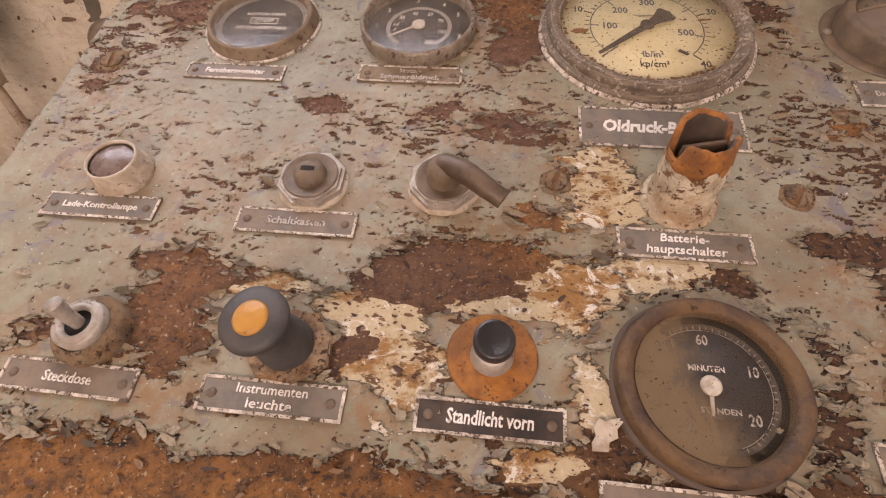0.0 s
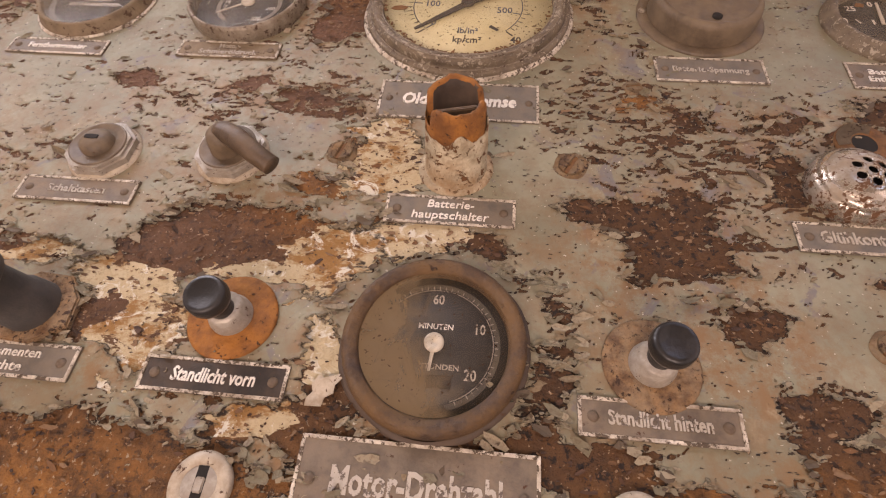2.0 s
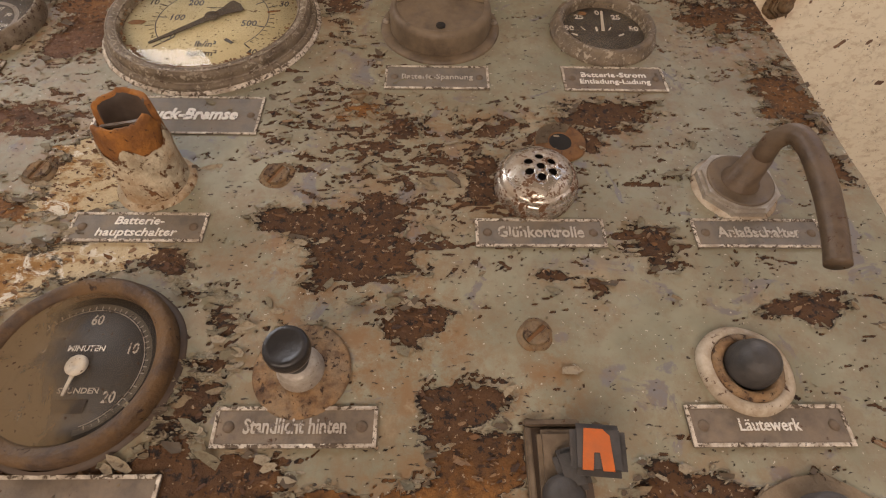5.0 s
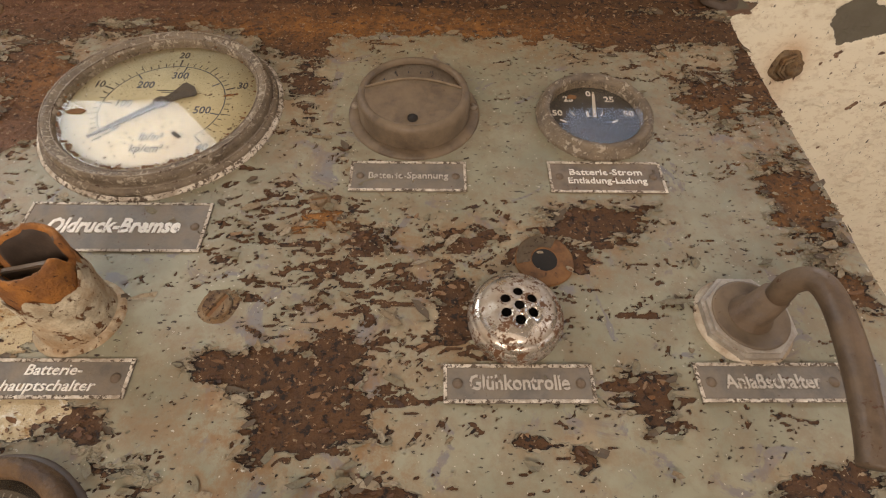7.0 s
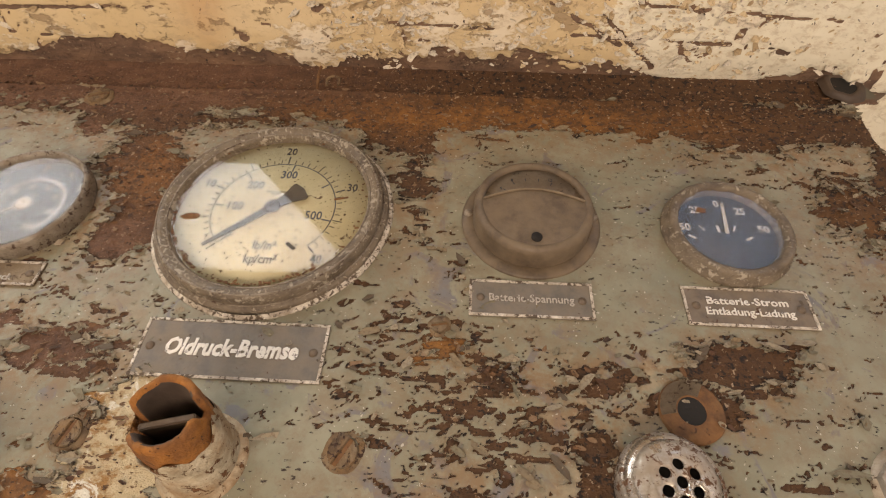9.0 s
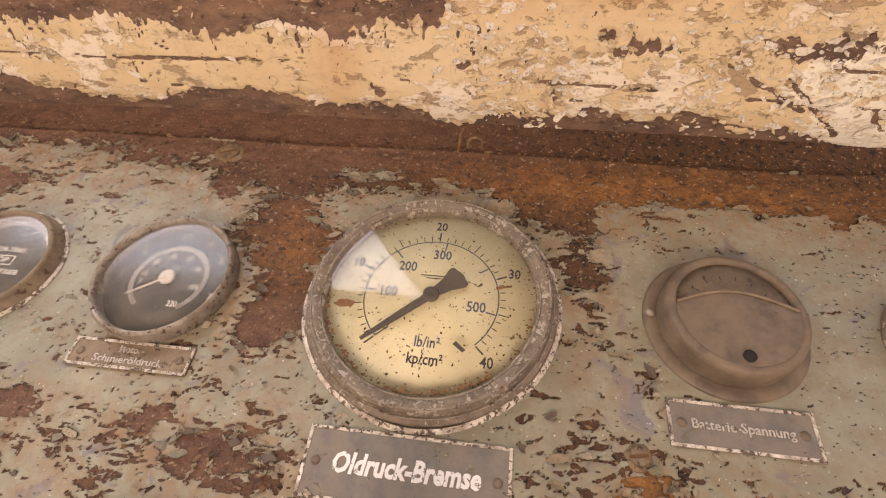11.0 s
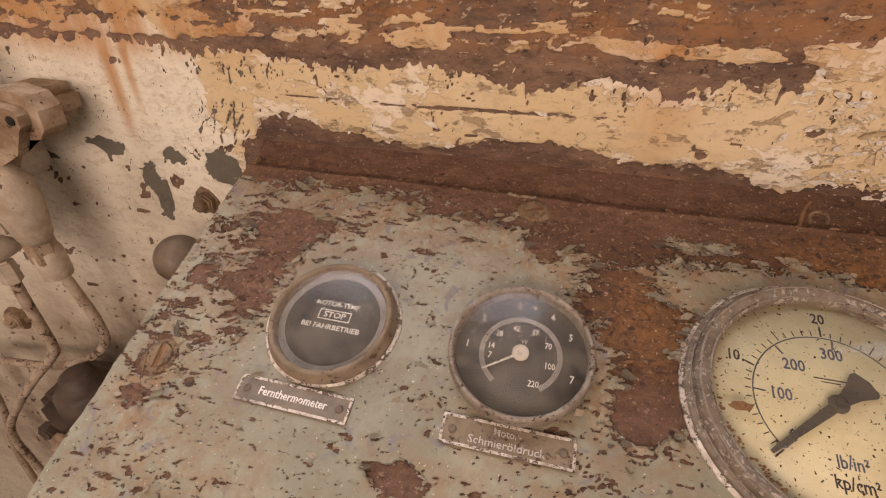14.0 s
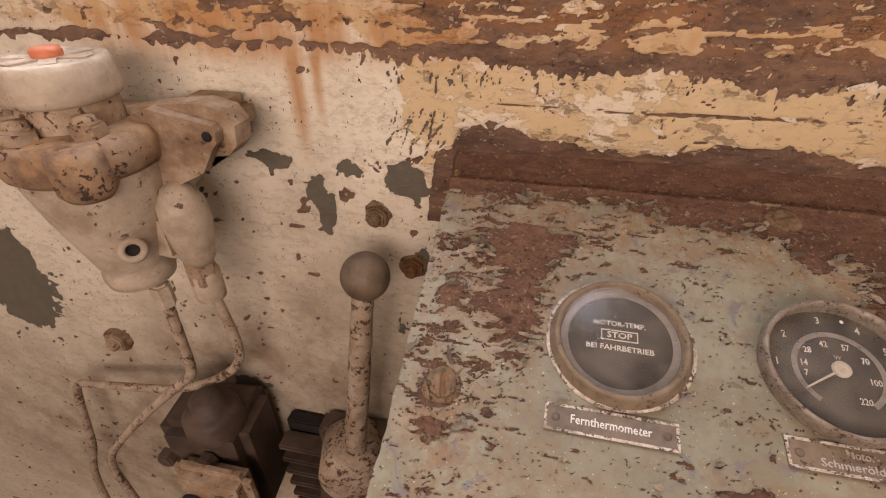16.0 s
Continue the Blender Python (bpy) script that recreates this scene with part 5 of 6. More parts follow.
part("dome", lathe([(0.0096, 0.0030), (0.0092, 0.0075), (0.0080, 0.0115), (0.0058, 0.0145), (0.0026, 0.0158), (0, 0.0160)], 40), "bakelite_grey", k, "dusty black rubber dome", pose(0.001, 0.001, 0))

# glow plug indicator: perforated dome
k = thing("glow_indicator", "perforated chrome dome with rust spots, glow plug indicator", "indicator", on_panel(0.1862, -0.1292, 0.0003))
part("skirt", lathe([(0.0196, 0), (0.0198, 0.0030), (0.0200, 0.0040), (0.0196, 0.0052), (0.0196, 0.0080), (0.0188, 0.0090), (0.0182, 0.0094), (0.0184, 0.0104), (0.0172, 0.0118), (0.0160, 0.0124)], 64), "chrome", k)
bm = bmesh.new()
holes = [(0, 0)] + [polar(0.0062, 30 + 60 * i) for i in range(6)]
ring = [(0.0165 * math.cos(2 * math.pi * i / 48), 0.0165 * math.sin(2 * math.pi * i / 48)) for i in range(48)]
edges = []
for outline in [ring] + [[(hx + 0.0021 * math.cos(2 * math.pi * i / 14), hy + 0.0021 * math.sin(2 * math.pi * i / 14)) for i in range(14)] for hx, hy in holes]:
    vs = [bm.verts.new((px, py, 0)) for px, py in outline]
    edges += [bm.edges.new((vs[i], vs[(i + 1) % len(vs)])) for i in range(len(vs))]
bmesh.ops.triangle_fill(bm, edges=edges, use_beauty=True)
for f in [f for f in bm.faces if any((f.calc_center_median().xy - Vector(h)).length < 0.0015 for h in holes)]:
    bm.faces.remove(f)
bmesh.ops.subdivide_edges(bm, edges=[e for e in bm.edges if e.calc_length() > 0.004], cuts=2, use_grid_fill=True)
bmesh.ops.triangulate(bm, faces=bm.faces[:])
for v in bm.verts:
    v.co.z = 0.0172 - 0.0052 * (v.co.xy.length / 0.0165) ** 2.4
bmesh.ops.solidify(bm, geom=bm.faces[:], thickness=0.0008)
part("perforated_cap", shade(bm), "chrome", k, "chrome cap with seven round holes")
part("dark_inside", lathe([(0.0150, 0.0080), (0, 0.0085)], 32), "dark", k)

# battery main switch: open rusty tube
k = thing("switch_tube", "open rusted tube of the missing battery switch, flaking paint", "tube", on_panel(0.0030, -0.1275, 0.0))
bm, rings = bmesh.new(), []
n, zs = 56, [0, 0.003, 0.007, 0.012, 0.017, 0.022, 0.027, 0.032, 0.036, 0.0405]
prof = [0.0150, 0.0145, 0.0142, 0.0140, 0.0139, 0.0138, 0.0137, 0.0136, 0.0134, 0.0132]


def tube_ring(r, z, lift):
    out = []
    for i in range(n):
        a = 2 * math.pi * i / n
        k1 = r * (1 + 0.035 * noise.noise(Vector((2.5 * math.cos(a), 2.5 * math.sin(a), z * 160))))
        jag = 0.0006 * math.sin(a) - 0.0006 + 0.0020 * noise.noise(Vector((2.2 * math.cos(a) + 5, 2.2 * math.sin(a), 0))) + 0.0012 * noise.noise(Vector((9 * math.cos(a), 9 * math.sin(a), 2))) - 0.016 * math.exp(-(((a - 3.40) / 0.34) ** 4)) - 0.009 * math.exp(-((((a + 3.14) % 6.2832 - 3.34) / 0.26) ** 4)) if lift else 0
        out.append(bm.verts.new((k1 * math.cos(a), k1 * math.sin(a) + 0.16 * z, z + jag)))
    return out


rings = [tube_ring(r, z, i > 7) for i, (r, z) in enumerate(zip(prof, zs))]
rings += [tube_ring(0.0124, 0.0414, True), tube_ring(0.0112, 0.0413, True), tube_ring(0.0104, 0.0402, True), tube_ring(0.0102, 0.0360, True), tube_ring(0.0102, 0.0200, False)]
for a, b in zip(rings, rings[1:]):
    for i in range(n):
        bm.faces.new((a[i], a[(i + 1) % n], b[(i + 1) % n], b[i]))
shade(bm)
rim = part("rusted_rim", bm, "rust_orange", k, "ragged orange rusted rim")
# faces inside the bore get the dark brown material
rim.data.materials.append(M["dark_brown"])
for f in rim.data.polygons:
    if all(math.hypot(rim.data.vertices[i].co.x, rim.data.vertices[i].co.y - 0.16 * rim.data.vertices[i].co.z) < 0.0112 for i in f.vertices):
        f.material_index = 1
bm = lathe([(0.0158, 0), (0.0154, 0.003), (0.0149, 0.008), (0.0147, 0.016), (0.0146, 0.0245), (0.0141, 0.0285)], 56, 0.05, 3)
for v in bm.verts:
    v.co.y += 0.16 * v.co.z
    v.co.z += 0.011 * noise.noise(v.co * 110) * (v.co.z > 0.018)
part("painted_sleeve", bm, "tube_paint", k, "flaking cream and grey paint")
part("foot", lathe([(0.0185, 0), (0.0182, 0.0014), (0.0165, 0.0026), (0.0150, 0.0028)], 44, 0.03, 9), "tube_paint", k)
bm = lathe([(0.0101, 0.0205), (0.0101, 0.015), (0.0100, 0.006), (0, 0.006)], 40, 0.03, 8)
for v in bm.verts:
    v.co.y += 0.16 * v.co.z
part("inside", bm, "dark_brown", k, "dark brown bore")
part("contact_bar", box(-0.0098, 0.0098, -0.0013, 0.0013, 0.008, 0.0350, 0.0005), "rod", k, "dark metal blade standing in the bore", pose(0, 0.0048, 0, 0, 0, 14))

# rocker switch with an orange mark
k = thing("rocker_switch", "black rocker switch in a dark frame, orange mark", "switch", on_panel(0.1860, -0.2555, 0.0003))
part("frame", join(box(-0.0165, 0.0040, 0.0135, 0.0160, 0, 0.0036, 0.0006), box(-0.0165, -0.0140, -0.019, 0.0134, 0, 0.0036, 0.0006)), "cap", k, "worn brown edge of the housing")
part("well", box(-0.0138, 0.0060, -0.019, 0.0134, 0.0, 0.0012), "dark_brown", k)
part("left_rocker", box(-0.0125, 0.0030, -0.0160, 0.0125, 0.001, 0.0055, 0.0016), "cap", k, "", pose(0, 0, 0, 8, 0, 0))
part("grip", lathe([(0.0070, 0.004), (0.0068, 0.008), (0.0050, 0.0105), (0, 0.0110)], 24), "bakelite_grey", k, "", pose(-0.0055, -0.0095, 0))
part("neck", box(-0.0060, 0.0040, -0.0080, 0.0060, 0.0045, 0.0110, 0.0018), "bakelite_grey", k, "dark lever neck", pose(0, 0, 0, 0, -12, 14))
flap = part("flag", box(-0.0015, 0.0165, -0.0060, 0.0105, 0.0080, 0.0125, 0.0021), "bakelite_grey", k, "raised square head", pose(0, 0.002, 0.002, 0, -10, -6))
part("orange_mark", prism([(0.0020, -0.0045), (0.0055, -0.0045), (0.0060, 0.0010), (0.0078, 0.0010), (0.0085, -0.0045), (0.0122, -0.0045), (0.0112, 0.0065), (0.0090, 0.0085), (0.0030, 0.0085)], 0.0124, 0.0129), "orange", flap, "worn orange painted mark")


def lock(x, y, label):
    ob = thing("keyhole_cover", label, "lock", on_panel(x, y, 0.0003), "keyhole covers")
    part("ring", lathe([(0.0112, 0), (0.0113, 0.0020), (0.0104, 0.0032), (0.0068, 0.0034), (0.0056, 0.0020), (0.0056, 0.0006)], 40, 0.02), "white_metal", ob)
    part("face", lathe([(0.0072, 0.0010), (0.0071, 0.0026), (0.0064, 0.0029), (0, 0.0029)], 32), "alloy", ob, "dull grey inner disc")
    part("slot", box(-0.0021, 0.0021, -0.0064, 0.0064, 0.0020, 0.00305, 0.0002), "dark", ob)
    part("tongue", box(-0.0017, 0.0017, -0.0026, 0.0026, 0.0024, 0.0036, 0.0004), "alloy", ob)


lock(-0.0738, -0.2775, "round white keyhole ring with a dark slot")
lock(0.0760, -0.2765, "round white keyhole ring below the pull switch")

k = thing("push_socket", "dark round socket in a crusted pale plate", "socket", on_panel(0.2680, -0.2745, 0.0003))
part("crust", prism([(0.026 * c[0] * (1 + 0.12 * math.sin(3 * i)), 0.016 * c[1] * (1 + 0.1 * math.cos(2 * i))) for i, c in enumerate(ngon(14, 1.0))], 0, 0.0016, 0.0006), "bezel_pale", k)
part("barrel", lathe([(0.0105, 0.001), (0.0104, 0.0085), (0.0092, 0.0098), (0.0062, 0.0095), (0.0060, 0.0040), (0, 0.0040)], 36), "bakelite_grey", k)

# washer of a lost fitting behind the dome
k = thing("loose_washer", "flat rusty washer over an empty hole, half painted", "washer", on_panel(0.2030, -0.0985, 0.0004, 20))
part("ring", lathe([(0.0136, 0), (0.0136, 0.0012), (0.0130, 0.0016), (0.0062, 0.0016), (0.0058, 0.0012), (0.0058, 0)], 40, 0.02), "rust", k)
part("hole", lathe([(0.0062, 0.0013), (0, 0.0012)], 24), "dark", k)
arc(0.0066, 0.0132, 40, 170, 0.0018, "bezel_pale", k, "paint_rest", 20)


# slotted screws rusted into the sheet
def screw(x, y, r, turn, material, label="rusty slotted screw head under old paint"):
    ob = thing("slotted_screw", label, "screw", on_panel(x, y, 0.0003, turn), "screws in the desk top")
    part("washer", lathe([(r * 1.45, 0), (r * 1.38, 0.0006), (r * 1.0, 0.0011)], 28, 0.16, x * 70), "screw", ob)
    part("head", join(prism([(r * math.cos(a), r * math.sin(a)) for a in (math.asin(0.16) + (math.pi - 2 * math.asin(0.16)) * i / 10 for i in range(11))], 0.0004, 0.0024, 0.0004),
                      prism([(-r * math.cos(a), -r * math.sin(a)) for a in (math.asin(0.16) + (math.pi - 2 * math.asin(0.16)) * i / 10 for i in range(11))], 0.0004, 0.0024, 0.0004)), material, ob)
    part("slot", box(-r * 0.95, r * 0.95, -r * 0.15, r * 0.15, 0.0004, 0.0016), "rust", ob)


screw(-0.0560, -0.1210, 0.0058, 75, "screw")
screw(0.0595, -0.1225, 0.0062, 60, "screw")
screw(-0.3340, -0.0420, 0.0070, 100, "screw")
screw(-0.1470, 0.0960, 0.0068, 20, "screw")
screw(0.1785, -0.2055, 0.0052, 40, "screw", "small rusty screw with a washer in grey paint")
screw(0.0950, -0.0640, 0.0040, 10, "screw", "small rusted stud standing in the paint")

# torn scrap of white paint beside the engine gauge
k = tagged(new("paint_scrap"), "torn curled scrap of white paint lying on rust", "paint scrap")
k.matrix_basis = on_panel(-0.0385, -0.2410, 0.0012, 15)
bm = prism([(-0.0070, -0.0050), (-0.0010, -0.0062), (0.0005, -0.0030), (0.0040, -0.0022), (0.0048, 0.0010), (0.0078, 0.0030), (0.0070, 0.0048), (0.0012, 0.0044), (-0.0008, 0.0060), (-0.0040, 0.0030), (-0.0038, 0.0), (-0.0062, -0.0020)], 0, 0.0005)
bmesh.ops.triangulate(bm, faces=bm.faces[:])
for v in bm.verts:
    v.co.z += 14 * v.co.x**2 + 0.0012 * noise.noise(v.co * 200)
part("scrap", bm, "white_metal", k)


# ---- fittings on the wall beside the desk ----
def at_wall(x, y, z):
    return pose(x, y, z)


k = thing("fluid_reservoir", "beige painted cast fluid reservoir with a flat cap and rust", "reservoir", at_wall(-0.609, 0.056, 0.0))
part("body", lathe([(0, 0.943), (0.019, 0.943), (0.0255, 0.947), (0.0268, 0.953), (0.0262, 0.959), (0.0245, 0.962), (0.0265, 0.966), (0.0410, 1.015), (0.0465, 1.040), (0.0465, 1.060), (0.030, 1.066)], 64, 0.012), "beige", k, "tapered casting, beige paint")
part("flange", lathe([(0.030, 1.047), (0.049, 1.048), (0.0535, 1.053), (0.0540, 1.069), (0.0500, 1.075), (0.028, 1.077)], 72, 0.07, 3), "flange_rust", k, "rust-stained mounting flange")
part("flange_lug", lathe([(0, 1.040), (0.0135, 1.041), (0.0170, 1.046), (0.0172, 1.068), (0.0140, 1.074), (0, 1.075)], 36, 0.08, 5), "flange_rust", k, "rust-stained lug with flaking paint", pose(0.030, -0.036, 0))
part("neck", lathe([(0.031, 1.070), (0.0305, 1.090), (0.028, 1.098)], 48, 0.01), "beige_rust", k)
part("cap", lathe([(0.0310, 1.0925), (0.0345, 1.0945), (0.0352, 1.0985), (0.0350, 1.1130), (0.0335, 1.1170), (0.0300, 1.1185), (0.0290, 1.1170), (0, 1.1172)], 64, 0.010), "beige", k, "flat screw cap with peeling top")
for i in range(3):
    part("cap_rib", box(-0.027, 0.027, -0.0060, 0.0060, 1.1150, 1.1184, 0.0013), "beige", k, "", pose(0, 0, 0, 0, 0, 60 * i + 15))
part("vent_plug", lathe([(0.0088, 1.117), (0.0092, 1.1215), (0.0078, 1.1238), (0, 1.1244)], 28), "red", k, "faded red plastic plug")
for i, (bx, by) in enumerate(((-0.004, -0.037), (0.030, -0.020), (-0.034, -0.016))):
    part("flange_bolt", prism(ngon(6, 0.0112, 0.3 * i + 0.2), 1.073, 1.0845, 0.002), "beige_rust", k, "", pose(bx, by, 0))
    part("bolt_cap", lathe([(0.0070, 1.084), (0.0066, 1.0880), (0, 1.0890)], 18), "beige_rust", k, "", pose(bx, by, 0))
part("side_lobe", lathe([(0, 0.958), (0.008, 0.960), (0.0130, 0.967), (0.0158, 0.983), (0.0182, 1.000), (0.0172, 1.015), (0.0105, 1.028), (0, 1.033)], 40, 0.05, 2), "beige", k, "", pose(0.053, 0.008, 0))
part("lobe_web", box(0.012, 0.046, -0.004, 0.020, 0.966, 1.010, 0.006), "beige", k)
part("elbow_nut", prism(ngon(6, 0.0118), 0.940, 0.966, 0.003), "beige_rust", k, "", pose(0.049, 0.010, 0))
part("bleed_boss", lathe([(0.0105, -0.004), (0.0100, 0.003), (0.0082, 0.005), (0.0052, 0.005), (0.0048, -0.002), (0, -0.002)], 28), "beige", k, "", pose(0.0262, -0.0222, 0.989, 76, 0, 50))
part("bleed_hole", lathe([(0.0047, 0.0014), (0, 0.0014)], 20), "dark", k, "", pose(0.0262, -0.0222, 0.989, 76, 0, 50))
arm = prism([(-0.01, 1.000), (0.026, 1.006), (0.038, 1.022), (0.054, 1.038), (0.078, 1.050), (0.098, 1.052), (0.106, 1.060), (0.108, 1.074), (0.102, 1.084), (0.084, 1.088), (0.050, 1.085), (-0.01, 1.072)], -0.014, 0.014, 0.009)
part("bracket_arm", arm, "beige_rust", k, "arm that holds the reservoir to the wall", Matrix.Translation((0, 0.022, 0)) @ Matrix.Rotation(radians(90), 4, "X"))
part("arm_hole", lathe([(0.0036, 0), (0.0034, 0.0010), (0, 0.0010)], 18), "dark", k, "", pose(0.092, 0.0076, 1.069, 90, 0, 0))
part("wall_foot", box(0.046, 0.096, 0.024, 0.070, 1.056, 1.083, 0.008), "beige_rust", k)
part("wall_foot", box(-0.05, 0.03, 0.030, 0.070, 1.000, 1.070, 0.006), "beige", k)

k = thing("front_pipe", "beige painted bent brake pipe with chipped paint", "pipe", at_wall(0, 0, 0), "brake pipes")
part("tube", pipe([(-0.590, 0.050, 0.930), (-0.592, 0.050, 0.890), (-0.599, 0.053, 0.836), (-0.618, 0.056, 0.812), (-0.680, 0.052, 0.752), (-0.752, 0.050, 0.673), (-0.778, 0.050, 0.625), (-0.782, 0.052, 0.548), (-0.790, 0.06, 0.30), (-0.80, 0.07, 0.0)], 0.0047, 16, None, 0.03), "chipped", k)
part("union_nut", prism(ngon(6, 0.0082), 0.922, 0.944, 0.002), "beige", k, "", pose(-0.591, 0.050, 0))
k = thing("rear_pipe", "beige brake pipe bent across the wall, dark chips", "pipe", at_wall(0, 0, 0), "brake pipes")
part("tube", pipe([(-0.560, 0.066, 0.945), (-0.562, 0.074, 0.905), (-0.563, 0.080, 0.851), (-0.575, 0.083, 0.817), (-0.612, 0.082, 0.785), (-0.671, 0.080, 0.760), (-0.760, 0.082, 0.742), (-0.810, 0.085, 0.728), (-0.832, 0.088, 0.690), (-0.855, 0.086, 0.60), (-0.899, 0.082, 0.45), (-0.93, 0.08, 0.0)], 0.0047, 16, None, 0.03), "chipped", k)
part("union_nut", lathe([(0.0120, 0.922), (0.0125, 0.926), (0.0125, 0.948), (0.0105, 0.953)], 24), "beige", k, "", pose(-0.5605, 0.068, 0))

k = thing("hand_lever", "hand lever with a dark ball knob and flaking beige rod", "lever", at_wall(-0.4185, 0.070, 0.0))
bm = bmesh.new()
bmesh.ops.create_uvsphere(bm, u_segments=40, v_segments=24, radius=0.0192)
part("ball_knob", shade(bm), "cap", k, "dusty brown ball", pose(0, 0, 0.963))
part("rod", pipe([(-0.003, 0, 0.948), (-0.010, 0, 0.900), (-0.020, 0, 0.830), (-0.031, 0, 0.757), (-0.040, 0.002, 0.690)], 0.0088, 20, 0.0118, 0.10), "chipped", k)
part("hub", lathe([(0, -0.035), (0.030, -0.034), (0.036, -0.028), (0.036, 0.020), (0.030, 0.028), (0.014, 0.030), (0, 0.030)], 36, 0.05, 6), "chipped", k, "lumpy beige pivot boss", pose(-0.042, 0.006, 0.700, 80, 0, 20))
part("pivot_bracket", box(-0.090, 0.020, 0.020, 0.054, 0.60, 0.72, 0.006), "dark_brown", k)

k = thing("brake_valve", "oily dark valve block with bolts under the pipes", "valve", at_wall(-0.628, 0.070, 0.0))
part("block", box(-0.040, 0.060, -0.030, 0.045, 0.595, 0.752, 0.012), "dark_brown", k, "dark oily casting", pose(0, 0, 0, 0, 0, 6))
part("top_boss", lathe([(0.030, 0.730), (0.029, 0.752), (0.024, 0.758), (0.018, 0.758), (0.017, 0.772), (0.012, 0.776), (0, 0.777)], 32), "dark_brown", k, "", pose(0.024, -0.010, 0.014))
part("side_casting", box(0.020, 0.105, -0.018, 0.045, 0.560, 0.700, 0.020), "dark_brown", k, "dark oily rounded casting", pose(0, 0, 0, 0, 9, 0))
part("flange", box(-0.015, 0.075, -0.056, -0.031, 0.600, 0.718, 0.010), "beige_rust", k, "rusty beige flange")
for bx, bz in ((-0.030, 0.705), (0.020, 0.712), (0.036, 0.640)):
    part("bolt", prism(ngon(6, 0.0105), 0, 0.012, 0.002), "dark_brown", k, "", pose(bx, -0.030, bz, 90, 0, 0))
part("port", lathe([(0.017, 0), (0.016, 0.006), (0.011, 0.007), (0.0105, 0.001), (0, 0.001)], 28), "dark", k, "", pose(0.007, -0.057, 0.664, 90, 0, 0))

# slats on a black plate stand in for dark cables/hoses running across
k = thing("vent_grille", "dark horizontal slats low on the wall", "grille", at_wall(-0.500, 0.085, 0.0))
part("back_plate", box(-0.055, 0.045, 0.020, 0.036, 0.560, 0.705, 0.002), "dark", k)
for i in range(6):
    part("slat", box(-0.055, 0.045, -0.006, 0.018, 0.565 + 0.024 * i, 0.572 + 0.024 * i, 0.002), "dark_brown", k, "", None)


def wall_bolt(x, z, r, material, label, y=0.122):
    ob = thing("wall_bolt", label, "bolt", pose(x, y, z, 90, 0, 0), "bolts in the wall")
    part("washer", lathe([(r * 1.30, -0.003), (r * 1.22, 0.0010), (r * 0.9, 0.0022), (0, 0.0022)], 30, 0.25, x * 40), "screw", ob)
    part("nut", prism(ngon(6, r, 0.4), 0.002, 0.008, 0.0015), material, ob)
    part("stud", lathe([(r * 0.55, 0.007), (r * 0.52, 0.013), (r * 0.3, 0.0145), (0, 0.0145)], 20), material, ob)


wall_bolt(-0.4235, 0.988, 0.0100, "screw", "rusty bolt and nut in peeling paint")
wall_bolt(0.4300, 0.996, 0.0100, "screw", "rusty bolt with orange stains around it")
wall_bolt(-0.7660, 0.776, 0.0140, "beige_rust", "beige painted bolt with chipped edges")
wall_bolt(-0.3950, 0.940, 0.0100, "rust", "rusted bolt beside the desk edge")

# corroded gap at the desk's top corner, and crumpled wire clip in the joint
k = thing("corroded_hole", "dark corroded hole at the desk corner", "hole", PANEL @ pose(0.356, 0.127, 0.0015))
part("ragged_lip", lathe([(0.0150, -0.003), (0.0128, 0.0008), (0.0105, 0.0016), (0.0085, 0.0004), (0.0080, -0.002)], 40, 0.30, 5), "dark_brown", k)
part("dark_inside", lathe([(0.0100, 0.0002), (0, -0.0004)], 24), "dark", k)
k = thing("wire_clip", "crushed metal clip stuck in the rusty joint", "clip", PANEL @ pose(0.012, 0.112, 0.004))
part("band", pipe([(-0.004, -0.003, 0), (-0.004, 0.002, 0.002), (0.0, 0.004, 0.003), (0.004, 0.002, 0.003), (0.004, -0.003, 0.001)], 0.0010, 10), "screw", k)
part("pin", pipe([(-0.010, -0.006, 0), (-0.009, 0.001, 0.006), (-0.007, 0.005, 0.010)], 0.0010, 10), "rust", k)


# ---- loose flakes of paint and scale on the desk ----
def flake_material(name, tones):
    f = Mat(name, 0.8)
    pick = f.island()
    c = f.mix(f.noise(300, 4), tones[0], tones[1])
    for i, tone in enumerate(tones[2:]):
        c = f.mix(f.step(pick, 0.3 + 0.2 * i, 0.305 + 0.2 * i), c, tone)
    return f.done(f.mix(f.math("MULTIPLY", f.step(f.noise(700, 4), 0.45, 0.7), 0.5), c, (0.10, 0.055, 0.03)), f.noise(1500, 3), 0.0002)


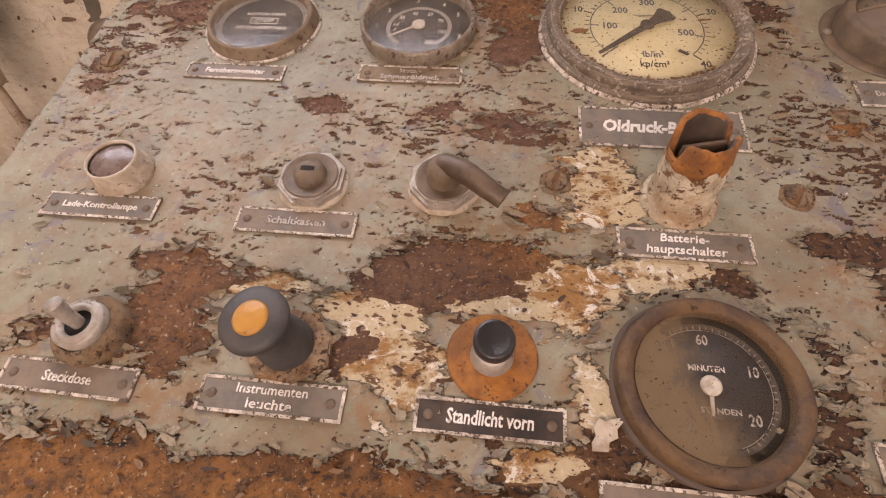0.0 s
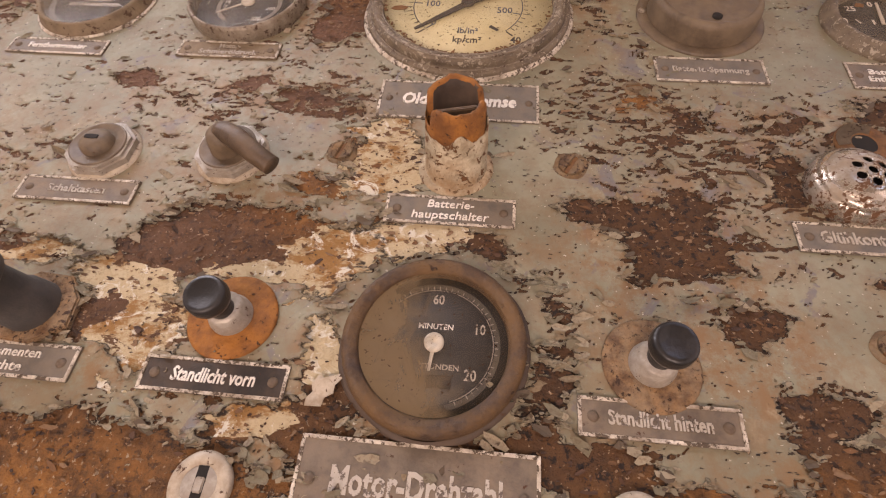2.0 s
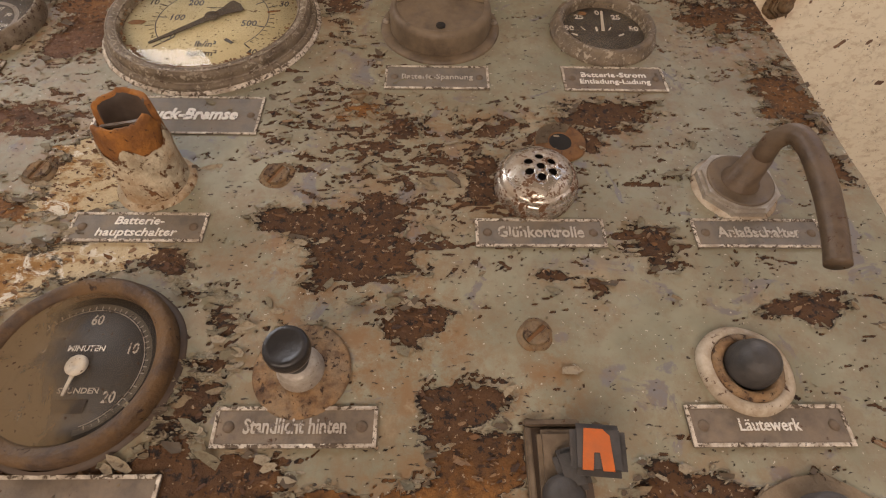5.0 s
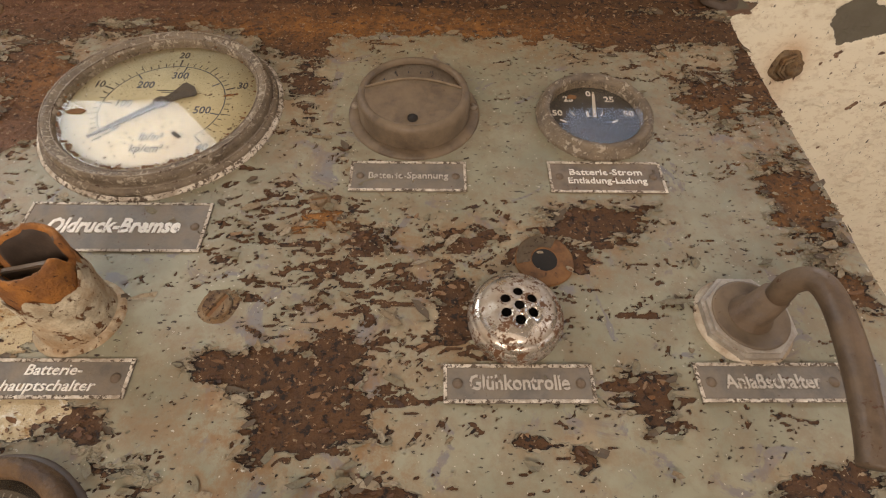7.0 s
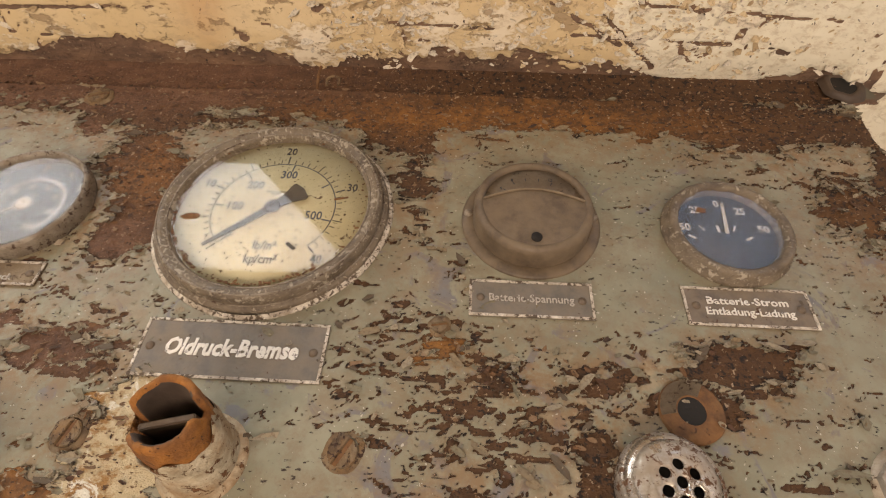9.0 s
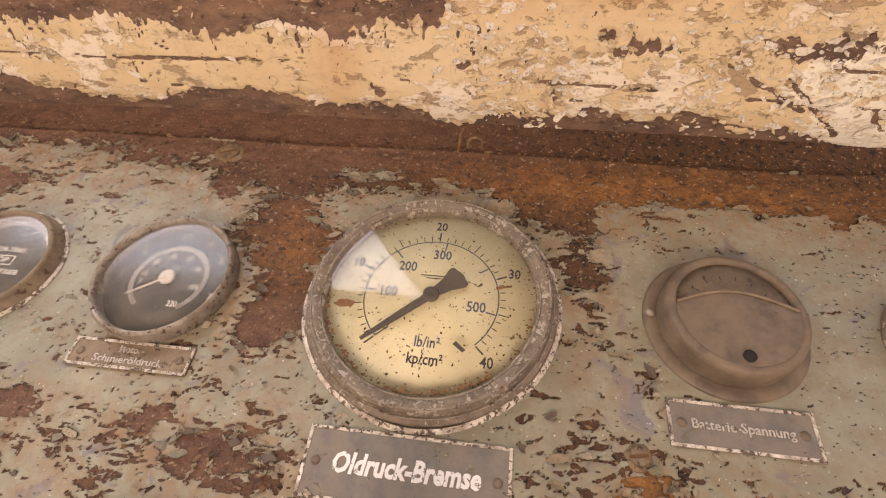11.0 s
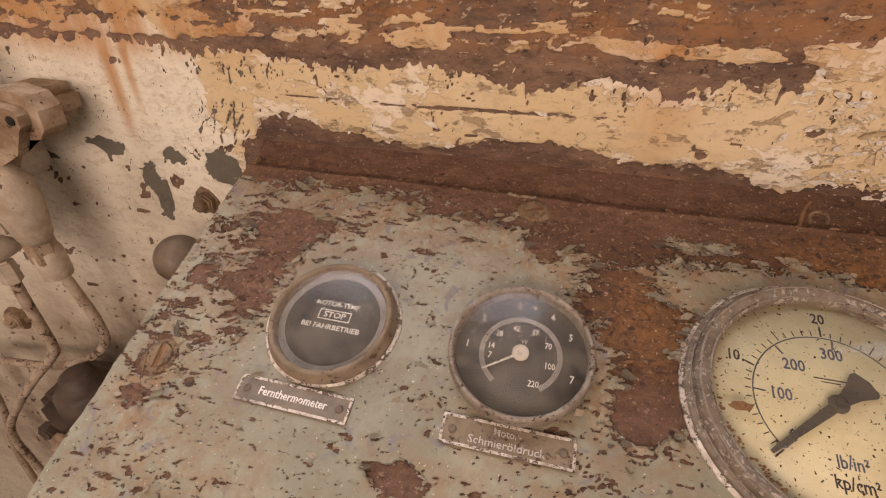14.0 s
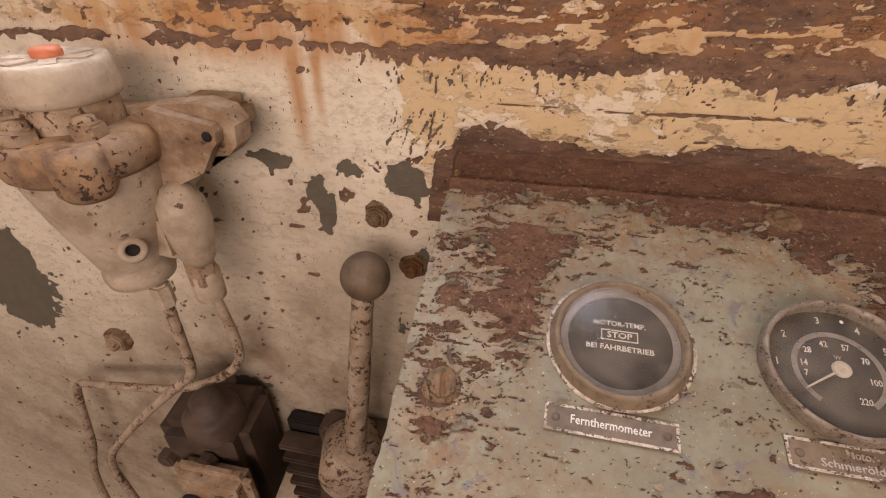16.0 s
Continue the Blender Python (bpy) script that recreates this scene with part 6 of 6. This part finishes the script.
def flakes(name, label, xs, ys, zs, sizes, material, tilt, seed, thick=0.0003, base=PANEL):
    """Curled little shards lying on the sheet."""
    rng = random.Random(seed)
    verts, faces = [], []
    for x, y, z, s in zip(xs, ys, zs, sizes):
        n = rng.choice((5, 6, 7))
        turn = rng.uniform(0, 6.28)
        long, curl = rng.uniform(1.2, 3.2), rng.uniform(-0.25, 0.8)
        m = Matrix.Translation((x, y, z)) @ Euler((rng.gauss(0, tilt), rng.gauss(0, tilt), rng.gauss(0, 0.5))).to_matrix().to_4x4()
        b = len(verts)
        rim = []
        for i in range(n):
            a = turn + 2 * math.pi * i / n
            r = s * rng.uniform(0.55, 1.1)
            rim.append((r * long * math.cos(a), r * math.sin(a)))
        for px, py in [(0, 0)] + rim:
            verts.append(m @ Vector((px, py, curl * (px * px / (long * long) + py * py) / s)))
        for px, py in rim:
            verts.append(m @ Vector((px * 0.97, py * 0.97, curl * (px * px / (long * long) + py * py) / s - thick)))
        for i in range(n):
            j = (i + 1) % n
            faces.append((b, b + 1 + i, b + 1 + j))
            faces.append((b + 1 + i, b + 1 + n + i, b + 1 + n + j, b + 1 + j))
    me = bpy.data.meshes.new(name)
    me.from_pydata(verts, [], faces)
    me.materials.append(material)
    ob = new(name, me)
    ob.matrix_basis = base
    return tagged(ob, label, "flakes", kind="stuff")


pick = np.random.RandomState(8)
edge_w = (np.exp(-((coat - 0.02) / 0.10) ** 2) * (1 - 0.8 * np.clip(creamy, 0, 1))).ravel() * (gy.ravel() < 0.107)
bare_w = (np.clip(-coat, 0, 0.6).ravel() ** 0.7) * (gy.ravel() < 0.125)
PAINT_FLAKES = flake_material("paint_flakes", [(0.20, 0.178, 0.118), (0.16, 0.138, 0.092), (0.22, 0.165, 0.10), (0.10, 0.075, 0.05), (0.29, 0.24, 0.165)])
SCALE_FLAKES = flake_material("rust_scale", [(0.11, 0.05, 0.025), (0.07, 0.033, 0.018), (0.16, 0.075, 0.03), (0.05, 0.027, 0.018), (0.22, 0.13, 0.07)])
for name, label, weight, count, low, high, mat, tilt in (("paint_flakes", "curled flakes of grey-green paint lifting off rust", edge_w, 6000, 0.00035, 0.0026, PAINT_FLAKES, 0.22),
                                                   ("rust_flakes", "brown rust scale lying on bare steel", bare_w, 8000, 0.0003, 0.0015, SCALE_FLAKES, 0.3)):
    i = pick.choice(gx.size, count, p=weight / weight.sum())
    flakes(name, label, gx.ravel()[i] + pick.uniform(-1, 1, count) * 0.0006, gy.ravel()[i] + pick.uniform(-1, 1, count) * 0.0006, gz.ravel()[i] + 0.0004, low + (high - low) * pick.rand(count) ** 5, mat, tilt, 5)

WALL_FLAKES = flake_material("cream_flakes", [(0.60, 0.46, 0.27), (0.66, 0.52, 0.34), (0.62, 0.56, 0.46), (0.45, 0.33, 0.19), (0.68, 0.60, 0.48)])
flat_wall = Matrix.Translation((0, 0.1225, 0)) @ Matrix.Rotation(radians(90), 4, "X")
near = 0.35 * np.exp(-((wcoat - 0.10) / 0.08) ** 2) * (wgz < 1.115) * (np.abs(wgx) < 0.55) + 0.5 * np.exp(-(((wgx - 0.04) / 0.035) ** 2) - ((wgz - 1.082) / 0.03) ** 2) + 0.35 * np.exp(-(((wgx - 0.22) / 0.08) ** 2) - ((wgz - 1.08) / 0.03) ** 2)
near = (near * (wgz > 1.045)).ravel()
i = pick.choice(wgx.size, 1300, p=near / near.sum())
flakes("wall_paint_flakes", "curled cream paint flakes lifting off the wall", wgx.ravel()[i], wgz.ravel()[i], 0.0004 - (wy0.ravel()[i] - 0.1225), 0.0005 + 0.0026 * pick.rand(1300) ** 4, WALL_FLAKES, 0.2, 6, 0.0004, flat_wall)
